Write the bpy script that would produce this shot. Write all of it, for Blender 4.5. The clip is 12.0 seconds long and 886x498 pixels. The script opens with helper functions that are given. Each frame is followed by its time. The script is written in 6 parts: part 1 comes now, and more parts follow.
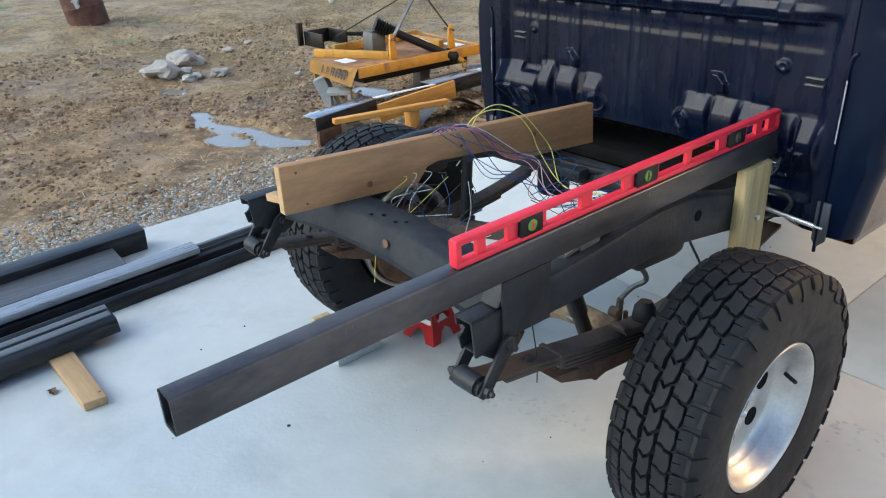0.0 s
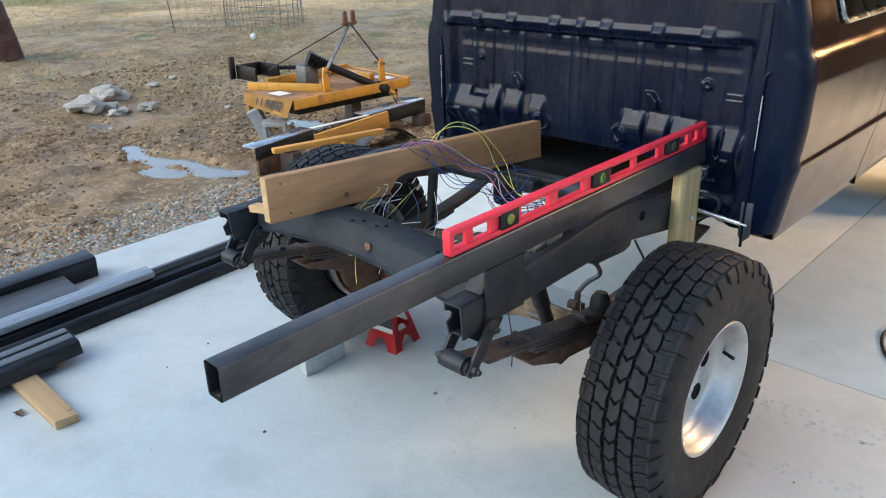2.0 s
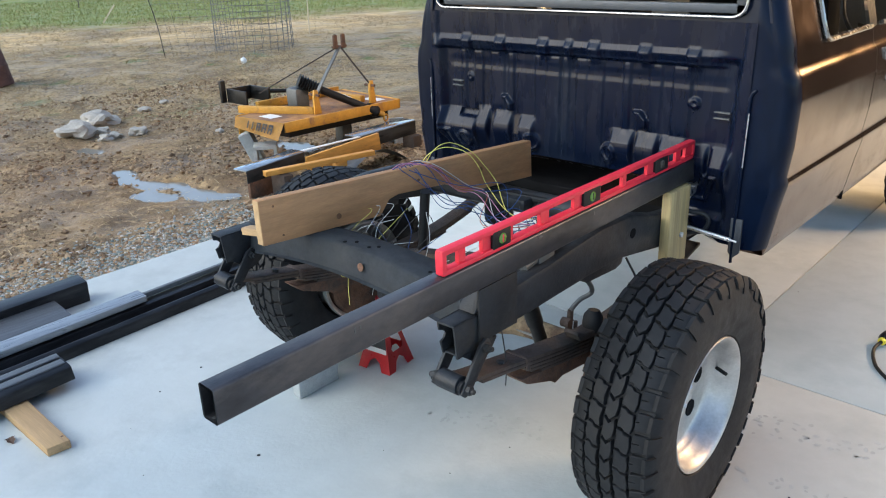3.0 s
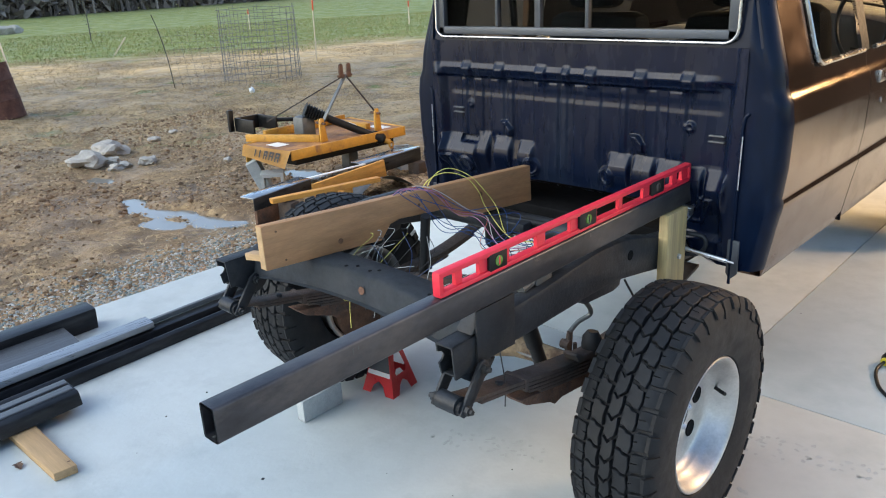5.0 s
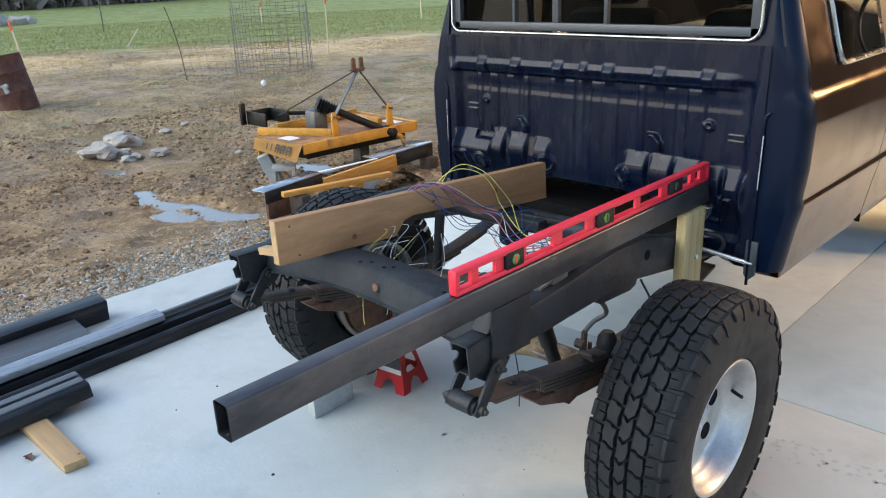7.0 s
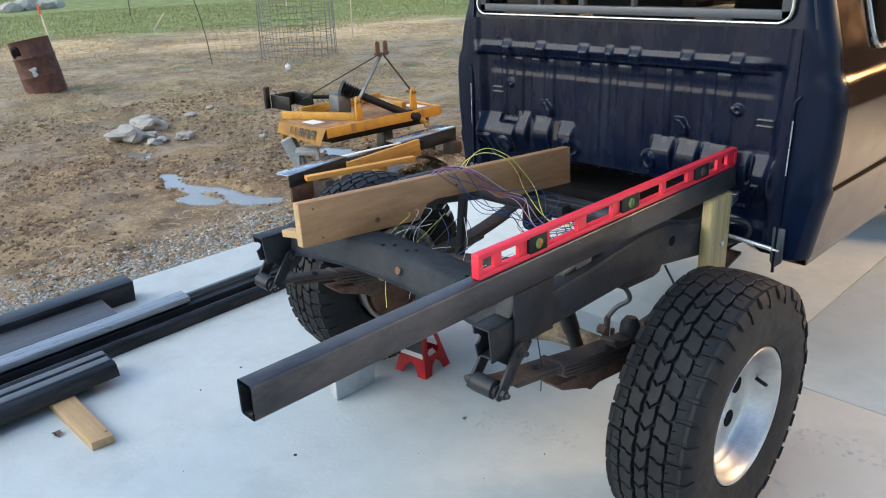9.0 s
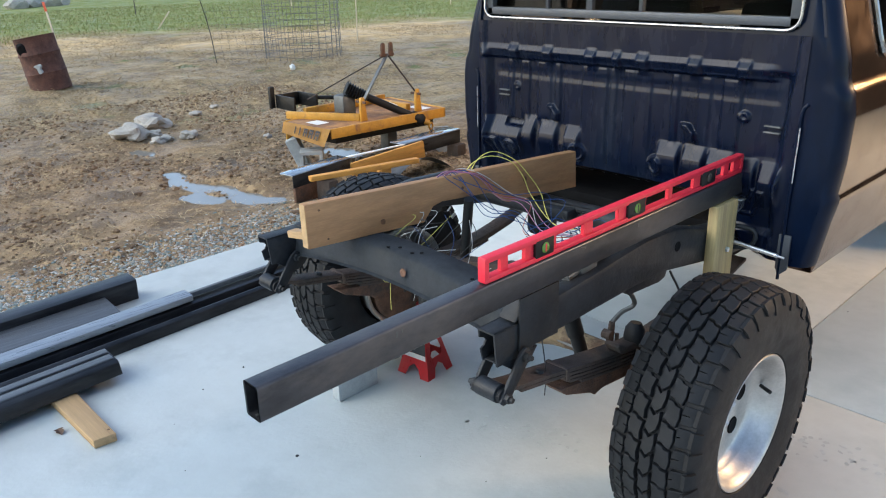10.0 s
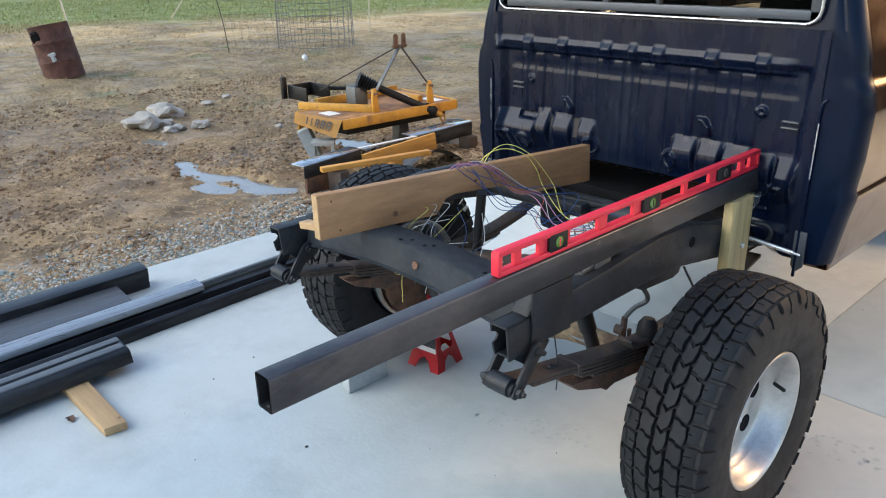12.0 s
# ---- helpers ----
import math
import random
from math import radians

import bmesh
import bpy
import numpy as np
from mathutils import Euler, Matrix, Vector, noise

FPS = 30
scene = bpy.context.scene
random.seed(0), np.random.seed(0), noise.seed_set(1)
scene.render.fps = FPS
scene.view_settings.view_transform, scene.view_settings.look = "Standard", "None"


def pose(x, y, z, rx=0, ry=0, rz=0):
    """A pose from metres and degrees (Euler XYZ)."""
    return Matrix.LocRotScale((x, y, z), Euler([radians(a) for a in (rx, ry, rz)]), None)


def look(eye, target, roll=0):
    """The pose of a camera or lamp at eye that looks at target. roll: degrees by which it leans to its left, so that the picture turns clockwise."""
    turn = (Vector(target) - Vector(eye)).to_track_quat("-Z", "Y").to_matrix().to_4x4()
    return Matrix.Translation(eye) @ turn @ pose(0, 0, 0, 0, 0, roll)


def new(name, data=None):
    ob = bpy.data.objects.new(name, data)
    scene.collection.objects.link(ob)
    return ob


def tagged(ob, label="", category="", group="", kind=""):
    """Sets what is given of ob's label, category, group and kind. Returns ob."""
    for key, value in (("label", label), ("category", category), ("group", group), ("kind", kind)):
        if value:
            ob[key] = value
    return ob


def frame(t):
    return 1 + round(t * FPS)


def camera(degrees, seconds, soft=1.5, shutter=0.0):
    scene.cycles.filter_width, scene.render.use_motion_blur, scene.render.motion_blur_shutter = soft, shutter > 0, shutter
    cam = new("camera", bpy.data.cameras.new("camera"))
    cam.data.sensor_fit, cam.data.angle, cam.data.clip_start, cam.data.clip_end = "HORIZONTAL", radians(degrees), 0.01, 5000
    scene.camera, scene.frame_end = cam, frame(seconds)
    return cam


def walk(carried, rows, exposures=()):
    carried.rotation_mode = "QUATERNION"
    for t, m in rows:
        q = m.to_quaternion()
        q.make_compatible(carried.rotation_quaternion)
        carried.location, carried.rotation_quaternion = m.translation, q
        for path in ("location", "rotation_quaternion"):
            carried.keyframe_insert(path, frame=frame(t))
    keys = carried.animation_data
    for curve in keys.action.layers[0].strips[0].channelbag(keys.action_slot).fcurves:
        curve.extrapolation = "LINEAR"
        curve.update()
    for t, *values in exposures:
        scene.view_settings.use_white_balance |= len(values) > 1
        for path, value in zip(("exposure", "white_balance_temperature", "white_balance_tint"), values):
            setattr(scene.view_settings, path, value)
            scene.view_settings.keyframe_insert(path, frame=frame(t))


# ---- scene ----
cam = camera(60.1, 12.0, 1.1)
PATH = [
    (0, (1.088, -0.29, 1.697), (-0.3, 0.859, 0.829), -2.6),
    (0.5, (1.092, -0.289, 1.698), (-0.295, 0.869, 0.84), -2.6),
    (1, (1.092, -0.353, 1.695), (-0.244, 0.859, 0.832), -2.2),
    (1.5, (1.098, -0.513, 1.684), (-0.176, 0.776, 0.838), -1.0),
    (2, (1.135, -0.562, 1.694), (-0.131, 0.769, 0.905), -1.5),
    (2.5, (1.135, -0.56, 1.694), (-0.12, 0.802, 0.939), -2.2),
    (3, (1.141, -0.571, 1.697), (-0.123, 0.791, 0.956), -2.0),
    (5, (1.189, -0.582, 1.702), (-0.106, 0.784, 1.026), -2.7),
    (5.5, (1.176, -0.579, 1.699), (-0.113, 0.794, 1.026), -2.8),
    (6, (1.16, -0.576, 1.698), (-0.13, 0.79, 1.013), -2.5),
    (6.5, (1.157, -0.579, 1.7), (-0.142, 0.776, 1.01), -2.2),
    (7, (1.158, -0.576, 1.7), (-0.151, 0.771, 1.013), -2.2),
    (9, (1.156, -0.577, 1.694), (-0.186, 0.719, 0.974), -2.3),
    (9.5, (1.149, -0.578, 1.695), (-0.191, 0.72, 0.975), -1.8),
    (10, (1.146, -0.584, 1.697), (-0.2, 0.711, 0.981), -1.6),
    (10.5, (1.143, -0.578, 1.695), (-0.204, 0.715, 0.978), -1.9),
    (11, (1.139, -0.576, 1.693), (-0.199, 0.72, 0.966), -1.2),
    (11.5, (1.137, -0.581, 1.695), (-0.205, 0.708, 0.96), -0.5),
    (12, (1.131, -0.581, 1.694), (-0.227, 0.69, 0.96), -1.2),
]
walk(cam, [(t, look(eye, target, roll)) for t, eye, target, roll in PATH])


# ---- light ----
world = bpy.data.worlds.new("sky")
scene.world = world
world.use_nodes = True
wn = world.node_tree.nodes
sky = wn.new("ShaderNodeTexSky")
sky.sky_type, sky.sun_disc = "NISHITA", False
sky.sun_elevation, sky.sun_rotation = radians(32), radians(215)
sky.air_density, sky.dust_density, sky.ozone_density = 1.0, 1.2, 1.6
wn["Background"].inputs["Strength"].default_value = 0.15
world.node_tree.links.new(sky.outputs["Color"], wn["Background"].inputs["Color"])

sun_data = bpy.data.lights.new("sun", "SUN")
sun_data.energy, sun_data.angle, sun_data.color = 0.8, radians(60), (0.86, 1.0, 0.96)
sun = new("sun", sun_data)
sun.matrix_world = look((-6, -14, 14), (0, 0, 0))


def garage_lamp(x, y, z, watts):
    d = bpy.data.lights.new("garage_lamp", "AREA")
    d.shape, d.size, d.size_y, d.energy, d.color = "RECTANGLE", 1.2, 0.3, watts, (1.0, 0.62, 0.28)
    o = new("garage_lamp", d)
    o.matrix_world = look((x, y, z), (x * 0.6, y - 2.2, 0))


garage_lamp(2.3, 6.9, 2.75, 45)
# Added warm fill, no lamp seen there: brightens the slab right of the truck.
slab_fill_data = bpy.data.lights.new("slab_fill_lamp", "AREA")
slab_fill_data.shape, slab_fill_data.size, slab_fill_data.energy, slab_fill_data.color = "DISK", 0.9, 100, (1.0, 0.66, 0.38)
slab_fill = new("slab_fill_lamp", slab_fill_data)
slab_fill.matrix_world = look((3.0, 6.15, 2.95), (1.0, 2.6, 0))
garage_lamp(-1.9, 7.4, 2.75, 45)
scene.view_settings.exposure = 1.27


# ---- materials ----
def material(name, color, rough=0.6, metal=0.0, vary=0.25, scale=8.0, bump=0.1, bump_scale=60.0, color2=None, spots=None, spot_at=0.62, spot_scale=5.0, coat=0.0, stretch=(1, 1, 1), per_object=0.0, spot_soft=0.08, spec=0.5):
    """Two scales of colour variation, optional stains of a second colour, fine relief."""
    m = bpy.data.materials.new(name)
    m.use_nodes = True
    n, l = m.node_tree.nodes, m.node_tree.links
    b = n["Principled BSDF"]
    tc = n.new("ShaderNodeTexCoord")
    mp = n.new("ShaderNodeMapping")
    mp.inputs["Scale"].default_value = stretch
    l.new(tc.outputs["Object"], mp.inputs["Vector"])

    def tex(s, detail=6.0, rough_=0.6):
        t = n.new("ShaderNodeTexNoise")
        t.inputs["Scale"].default_value, t.inputs["Detail"].default_value, t.inputs["Roughness"].default_value = s, detail, rough_
        l.new(mp.outputs["Vector"], t.inputs["Vector"])
        return t.outputs["Fac"]

    def mix(fac, a, c):
        x = n.new("ShaderNodeMix")
        x.data_type = "RGBA"
        l.new(fac, x.inputs["Factor"])
        for s, v in (("A", a), ("B", c)):
            k = [i for i in x.inputs if i.name == s and i.type == "RGBA"][0]
            if isinstance(v, tuple):
                k.default_value = (*v, 1)
            else:
                l.new(v, k)
        return [o for o in x.outputs if o.type == "RGBA"][0]

    def ramp(fac, lo, hi):
        r = n.new("ShaderNodeMapRange")
        r.inputs["From Min"].default_value, r.inputs["From Max"].default_value = lo, hi
        l.new(fac, r.inputs["Value"])
        return r.outputs["Result"]

    dark = tuple(c * (1 - vary) for c in color)
    light = color2 or tuple(min(1, c * (1 + vary)) for c in color)
    out = mix(ramp(tex(scale), 0.3, 0.7), dark, light)
    fine = tex(scale * 9)
    h = n.new("ShaderNodeHueSaturation")
    l.new(out, h.inputs["Color"])
    l.new(ramp2(n, l, fine, 1 - vary * 0.6, 1 + vary * 0.6), h.inputs["Value"])
    out = h.outputs["Color"]
    if per_object:
        oi = n.new("ShaderNodeObjectInfo")
        h2 = n.new("ShaderNodeHueSaturation")
        l.new(out, h2.inputs["Color"])
        l.new(ramp2(n, l, oi.outputs["Random"], 1 - per_object, 1 + per_object), h2.inputs["Value"])
        out = h2.outputs["Color"]
    if spots:
        out = mix(ramp(tex(spot_scale, 8.0, 0.68), spot_at - spot_soft, spot_at + spot_soft), out, spots)
    l.new(out, b.inputs["Base Color"])
    l.new(ramp2(n, l, tex(scale * 2.3), max(0.03, rough - 0.12), min(1, rough + 0.12)), b.inputs["Roughness"])
    b.inputs["Metallic"].default_value = metal
    b.inputs["Specular IOR Level"].default_value = spec
    b.inputs["Coat Weight"].default_value = coat
    b.inputs["Coat Roughness"].default_value = 0.06
    if bump:
        bp = n.new("ShaderNodeBump")
        bp.inputs["Strength"].default_value, bp.inputs["Distance"].default_value = bump, 0.01
        l.new(tex(bump_scale), bp.inputs["Height"])
        l.new(bp.outputs["Normal"], b.inputs["Normal"])
    return m


def ramp2(n, l, fac, lo, hi):
    r = n.new("ShaderNodeMapRange")
    r.inputs["From Min"].default_value, r.inputs["From Max"].default_value = 0.25, 0.75
    r.inputs["To Min"].default_value, r.inputs["To Max"].default_value = lo, hi
    l.new(fac, r.inputs["Value"])
    return r.outputs["Result"]


CONCRETE = material("concrete", (0.455, 0.49, 0.48), 0.62, 0, 0.08, 1.1, 0.12, 55, spots=(0.375, 0.41, 0.405), spot_at=0.61, spot_scale=3.5, spot_soft=0.12)
STEEL = material("mill_scale_steel", (0.054, 0.054, 0.059), 0.36, 0.6, 0.45, 4, 0.06, 90, spots=(0.115, 0.104, 0.098), spot_at=0.60, spot_scale=7, stretch=(1, 0.45, 1), spot_soft=0.12)
FRAME = material("black_chassis_paint", (0.020, 0.0225, 0.026), 0.44, 0.0, 0.35, 7, 0.14, 70, spec=0.2, spots=(0.040, 0.036, 0.031), spot_at=0.64, spot_scale=6, spot_soft=0.12)
RUST = material("rust", (0.115, 0.058, 0.034), 0.85, 0.0, 0.4, 14, 0.5, 120, spots=(0.04, 0.032, 0.028), spot_at=0.58, spot_scale=9)
MUDRUST = material("mud_caked_rust", (0.17, 0.125, 0.075), 0.9, 0.0, 0.35, 16, 0.6, 70, spots=(0.07, 0.042, 0.026), spot_at=0.54, spot_scale=12)
RUSTBAR = material("brown_rusted_steel", (0.078, 0.054, 0.042), 0.75, 0.2, 0.35, 12, 0.35, 90, spots=(0.035, 0.032, 0.03), spot_at=0.55, spot_scale=6)
RED = material("red_plastic", (0.66, 0.022, 0.045), 0.42, 0, 0.08, 20, 0.04, 160)
REDPAINT = material("red_paint", (0.5, 0.02, 0.025), 0.35, 0, 0.12, 15, 0.05, 80, coat=0.3)
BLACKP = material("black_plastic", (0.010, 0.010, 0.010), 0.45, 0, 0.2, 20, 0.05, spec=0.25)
WHITE = material("white_paint", (0.7, 0.7, 0.68), 0.5, 0, 0.08, 12, 0.03)
PINE = material("brown_pine", (0.35, 0.178, 0.074), 0.62, 0, 0.22, 3.5, 0.12, 60, stretch=(9, 0.5, 9), spots=(0.22, 0.115, 0.05), spot_at=0.66, spot_scale=2.2, spot_soft=0.14)
ENDGRAIN = material("cut_pine_end", (0.40, 0.26, 0.13), 0.75, 0, 0.2, 14, 0.15)
TREATED = material("yellow_green_pine", (0.42, 0.315, 0.145), 0.65, 0, 0.3, 3.0, 0.1, 60, stretch=(9, 9, 0.5), spots=(0.22, 0.155, 0.08), spot_at=0.62, spot_scale=1.6)
BLOCKWOOD = material("tan_pine", (0.40, 0.255, 0.125), 0.68, 0, 0.2, 3.0, 0.12, 60, stretch=(0.6, 9, 9), spots=(0.22, 0.14, 0.07), spot_at=0.67, spot_scale=2.5)
KNOT = material("dark_knot", (0.12, 0.055, 0.022), 0.6, 0, 0.3, 40, 0.1)
NAVY = material("navy_paint", (0.0020, 0.0056, 0.0165), 0.33, 0.0, 0.35, 5, 0.02, 25, coat=0.08, spec=0.11, stretch=(1, 1, 0.35))
DUSTNAVY = material("dusty_navy_paint", (0.0016, 0.0044, 0.0150), 0.27, 0.0, 0.22, 4, 0.0, 40, coat=0.0, spec=0.23, stretch=(2.2, 1.1, 0.5), spots=(0.009, 0.0145, 0.027), spot_at=0.62, spot_scale=2.6, spot_soft=0.14)
BODYSIDE = material("bronze_brown_paint", (0.095, 0.058, 0.043), 0.19, 0.95, 0.08, 3, 0.0, 30, coat=0.2)
DUSTY = material("dusty_dark_paint", (0.050, 0.058, 0.068), 0.6, 0, 0.3, 6, 0.15, 70, spots=(0.075, 0.08, 0.085), spot_at=0.6, spot_scale=5, spot_soft=0.14, spec=0.25)
# Pale colour paints the sky's sheen on the long rail's black top.
SHEENSTRIP = material("sky_sheen_strip", (0.30, 0.325, 0.345), 0.32, 0.4, 0.2, 8, 0.05, 80, stretch=(8, 0.3, 1))
CHROME = material("chrome", (0.30, 0.30, 0.295), 0.24, 1.0, 0.05, 10, 0)
ZINC = material("zinc", (0.55, 0.57, 0.6), 0.32, 0.9, 0.15, 20, 0.05)
ALU = material("cast_aluminium", (0.50, 0.49, 0.47), 0.44, 0.8, 0.16, 14, 0.06, 70, spots=(0.30, 0.29, 0.275), spot_at=0.62, spot_scale=7, spot_soft=0.14)
RUBBER = material("rubber", (0.0115, 0.0123, 0.0140), 0.60, 0, 0.25, 9, 0.08, 90, spec=0.22, spots=(0.018, 0.018, 0.0175), spot_at=0.62, spot_scale=5, spot_soft=0.15)
GREYMETAL = material("grey_anodised_frame", (0.065, 0.071, 0.080), 0.45, 0.4, 0.1, 15, 0.02)
YELLOW = material("worn_yellow_paint", (0.50, 0.245, 0.03), 0.5, 0, 0.2, 6, 0.1, 60, spots=(0.24, 0.11, 0.05), spot_at=0.62, spot_scale=5, spot_soft=0.05)
RUSTYDECK = material("rusty_yellow_deck", (0.36, 0.18, 0.065), 0.7, 0, 0.3, 5, 0.2, 60, spots=(0.15, 0.075, 0.042), spot_at=0.49, spot_scale=3.5, spot_soft=0.1)
ORANGE = material("orange_paint", (0.56, 0.26, 0.05), 0.55, 0, 0.18, 7, 0.1, 60, stretch=(6, 0.6, 6), spots=(0.3, 0.14, 0.05), spot_at=0.66, spot_scale=4)
GREYPAINT = material("grey_metal_paint", (0.10, 0.105, 0.105), 0.5, 0.4, 0.2, 12, 0.1)
# Near-black for cab insides, and for shade painted under the cab and in holes.
BLACKOUT = material("dark_interior_and_shade", (0.007, 0.007, 0.0075), 0.85, 0, 0.3, 8, 0.1, spec=0.1)
DASH = material("brown_dashboard", (0.055, 0.042, 0.032), 0.6, 0, 0.2, 8, 0.05)
BLACKRAIL = material("black_painted_rail", (0.010, 0.011, 0.013), 0.36, 0.1, 0.3, 6, 0.06, 80, spec=0.25, spots=(0.045, 0.047, 0.05), spot_at=0.54, spot_scale=9, stretch=(1, 0.2, 1), spot_soft=0.12, coat=0.1)
# Grey that paints skylight onto the upper faces of the black rails.
RAILTOP = material("sky_lit_rail_top", (0.11, 0.118, 0.126), 0.42, 0.1, 0.3, 10, 0.1, 80, stretch=(12, 0.3, 1))
CINDER = material("grey_cinder", (0.33, 0.35, 0.35), 0.9, 0, 0.12, 25, 0.5, 140)
ROCKM = material("limestone", (0.36, 0.33, 0.285), 0.85, 0, 0.25, 5, 0.5, 22, spots=(0.22, 0.19, 0.15), spot_at=0.6, spot_scale=5)
BARREL = material("rusty_drum", (0.095, 0.042, 0.03), 0.9, 0, 0.5, 7, 0.5, 40, spots=(0.3, 0.3, 0.32), spot_at=0.72, spot_scale=3)
ROOFING = material("garage_paint", (0.085, 0.055, 0.038), 0.8, 0, 0.08, 6, 0.1)
BARK = material("grey_bark", (0.10, 0.085, 0.07), 0.9, 0, 0.3, 8, 0.4, 40)
WIREMESH = material("galvanised_wire", (0.16, 0.15, 0.14), 0.6, 0.5, 0.2, 10, 0)
STAKE = material("pale_stake", (0.62, 0.50, 0.36), 0.7, 0, 0.1, 10, 0)
ORANGETAPE = material("orange_tape", (0.75, 0.10, 0.03), 0.5, 0, 0.1, 10, 0)
GREENVIAL = material("green_fluid", (0.11, 0.22, 0.04), 0.15, 0, 0.05, 10, 0)
LEAFM = material("brown_leaf", (0.10, 0.055, 0.035), 0.8, 0, 0.3, 40, 0)


def glass_material():
    m = bpy.data.materials.new("window_glass")
    m.use_nodes = True
    b = m.node_tree.nodes["Principled BSDF"]
    b.inputs["Base Color"].default_value = (0.40, 0.45, 0.45, 1)
    b.inputs["Roughness"].default_value, b.inputs["Transmission Weight"].default_value, b.inputs["IOR"].default_value = 0.02, 1.0, 1.12
    return m


def water_material():
    m = bpy.data.materials.new("puddle_water")
    m.use_nodes = True
    n, l = m.node_tree.nodes, m.node_tree.links
    b = n["Principled BSDF"]
    b.inputs["Base Color"].default_value = (0.20, 0.19, 0.165, 1)
    b.inputs["Roughness"].default_value = 0.05
    b.inputs["IOR"].default_value = 1.6
    return m


GLASS, WATER = glass_material(), water_material()


def plain(name, color, rough=0.45):
    return material(name, color, rough, 0, 0.1, 30, 0)


# ---- ground colours by zone ----
def ground_material():
    m = bpy.data.materials.new("field_ground")
    m.use_nodes = True
    n, l = m.node_tree.nodes, m.node_tree.links
    b = n["Principled BSDF"]
    g = n.new("ShaderNodeNewGeometry")

    def noise_(s, d=8.0, r=0.62):
        t = n.new("ShaderNodeTexNoise")
        t.inputs["Scale"].default_value, t.inputs["Detail"].default_value, t.inputs["Roughness"].default_value = s, d, r
        l.new(g.outputs["Position"], t.inputs["Vector"])
        return t.outputs["Fac"]

    def ramp(fac, lo, hi):
        r = n.new("ShaderNodeMapRange")
        r.interpolation_type = "SMOOTHSTEP"
        r.inputs["From Min"].default_value, r.inputs["From Max"].default_value = lo, hi
        l.new(fac, r.inputs["Value"])
        return r.outputs["Result"]

    def mix(fac, a, c):
        x = n.new("ShaderNodeMix")
        x.data_type = "RGBA"
        l.new(fac, x.inputs["Factor"])
        for s, v in (("A", a), ("B", c)):
            k = [i for i in x.inputs if i.name == s and i.type == "RGBA"][0]
            if isinstance(v, tuple):
                k.default_value = (*v, 1)
            else:
                l.new(v, k)
        return [o for o in x.outputs if o.type == "RGBA"][0]

    def calc(op, a, c):
        x = n.new("ShaderNodeMath")
        x.operation = op
        for i, v in enumerate((a, c)):
            if isinstance(v, float):
                x.inputs[i].default_value = v
            else:
                l.new(v, x.inputs[i])
        return x.outputs[0]

    sep = n.new("ShaderNodeSeparateXYZ")
    l.new(g.outputs["Position"], sep.inputs["Vector"])
    # distance out into the field, counted along the view
    out_ = calc("ADD", calc("MULTIPLY", sep.outputs["X"], -0.86), calc("MULTIPLY", sep.outputs["Y"], 0.5))
    wob = calc("ADD", out_, calc("MULTIPLY", calc("SUBTRACT", noise_(0.35), 0.5), 7.0))
    mud = mix(ramp(noise_(2.2), 0.36, 0.64), (0.105, 0.066, 0.038), (0.255, 0.166, 0.096))
    mud = mix(ramp(noise_(11.0), 0.5, 0.7), mud, (0.345, 0.235, 0.138))
    mud = mix(ramp(noise_(26.0), 0.56, 0.68), mud, (0.07, 0.05, 0.035))
    dry = mix(ramp(noise_(1.6), 0.35, 0.65), (0.165, 0.108, 0.062), (0.345, 0.24, 0.14))
    dry = mix(ramp(noise_(14.0), 0.48, 0.66), dry, (0.13, 0.098, 0.048))
    dry = mix(ramp(noise_(5.0), 0.55, 0.68), dry, (0.10, 0.072, 0.045))
    dry = mix(ramp(noise_(34.0), 0.55, 0.66), dry, (0.42, 0.32, 0.2))
    straw = mix(ramp(noise_(3.0), 0.35, 0.65), (0.58, 0.39, 0.21), (0.37, 0.25, 0.135))
    green = mix(ramp(noise_(0.9), 0.3, 0.7), (0.135, 0.165, 0.036), (0.22, 0.23, 0.065))
    green = mix(ramp(noise_(7.0), 0.5, 0.75), green, (0.24, 0.22, 0.095))
    c = mix(ramp(wob, 6.0, 10.0), mud, dry)
    c = mix(calc("MULTIPLY", ramp(noise_(1.1), 0.58, 0.66), ramp(wob, 7.0, 12.0)), c, (0.085, 0.115, 0.03))
    c = mix(calc("MULTIPLY", ramp(wob, 14.5, 17.5), ramp(noise_(0.28, 3.0), 0.36, 0.55)), c, straw)
    c = mix(ramp(wob, 19.5, 23.0), c, green)
    c = mix(calc("MULTIPLY", ramp(wob, 60.0, 80.0), ramp(noise_(0.05, 2.0), 0.45, 0.6)), c, (0.2, 0.16, 0.09))
    tint = n.new("ShaderNodeVectorMath")
    tint.operation = "MULTIPLY"
    tint.inputs[1].default_value = (1.13, 1.13, 0.98)
    l.new(c, tint.inputs[0])
    l.new(tint.outputs[0], b.inputs["Base Color"])
    wet = ramp(noise_(1.4), 0.42, 0.6)
    mx = n.new("ShaderNodeMapRange")
    mx.inputs["To Min"].default_value, mx.inputs["To Max"].default_value = 0.55, 0.95
    l.new(wet, mx.inputs["Value"])
    l.new(mx.outputs["Result"], b.inputs["Roughness"])
    bp = n.new("ShaderNodeBump")
    bp.inputs["Strength"].default_value, bp.inputs["Distance"].default_value = 0.8, 0.03
    l.new(noise_(18.0), bp.inputs["Height"])
    l.new(bp.outputs["Normal"], b.inputs["Normal"])
    return m


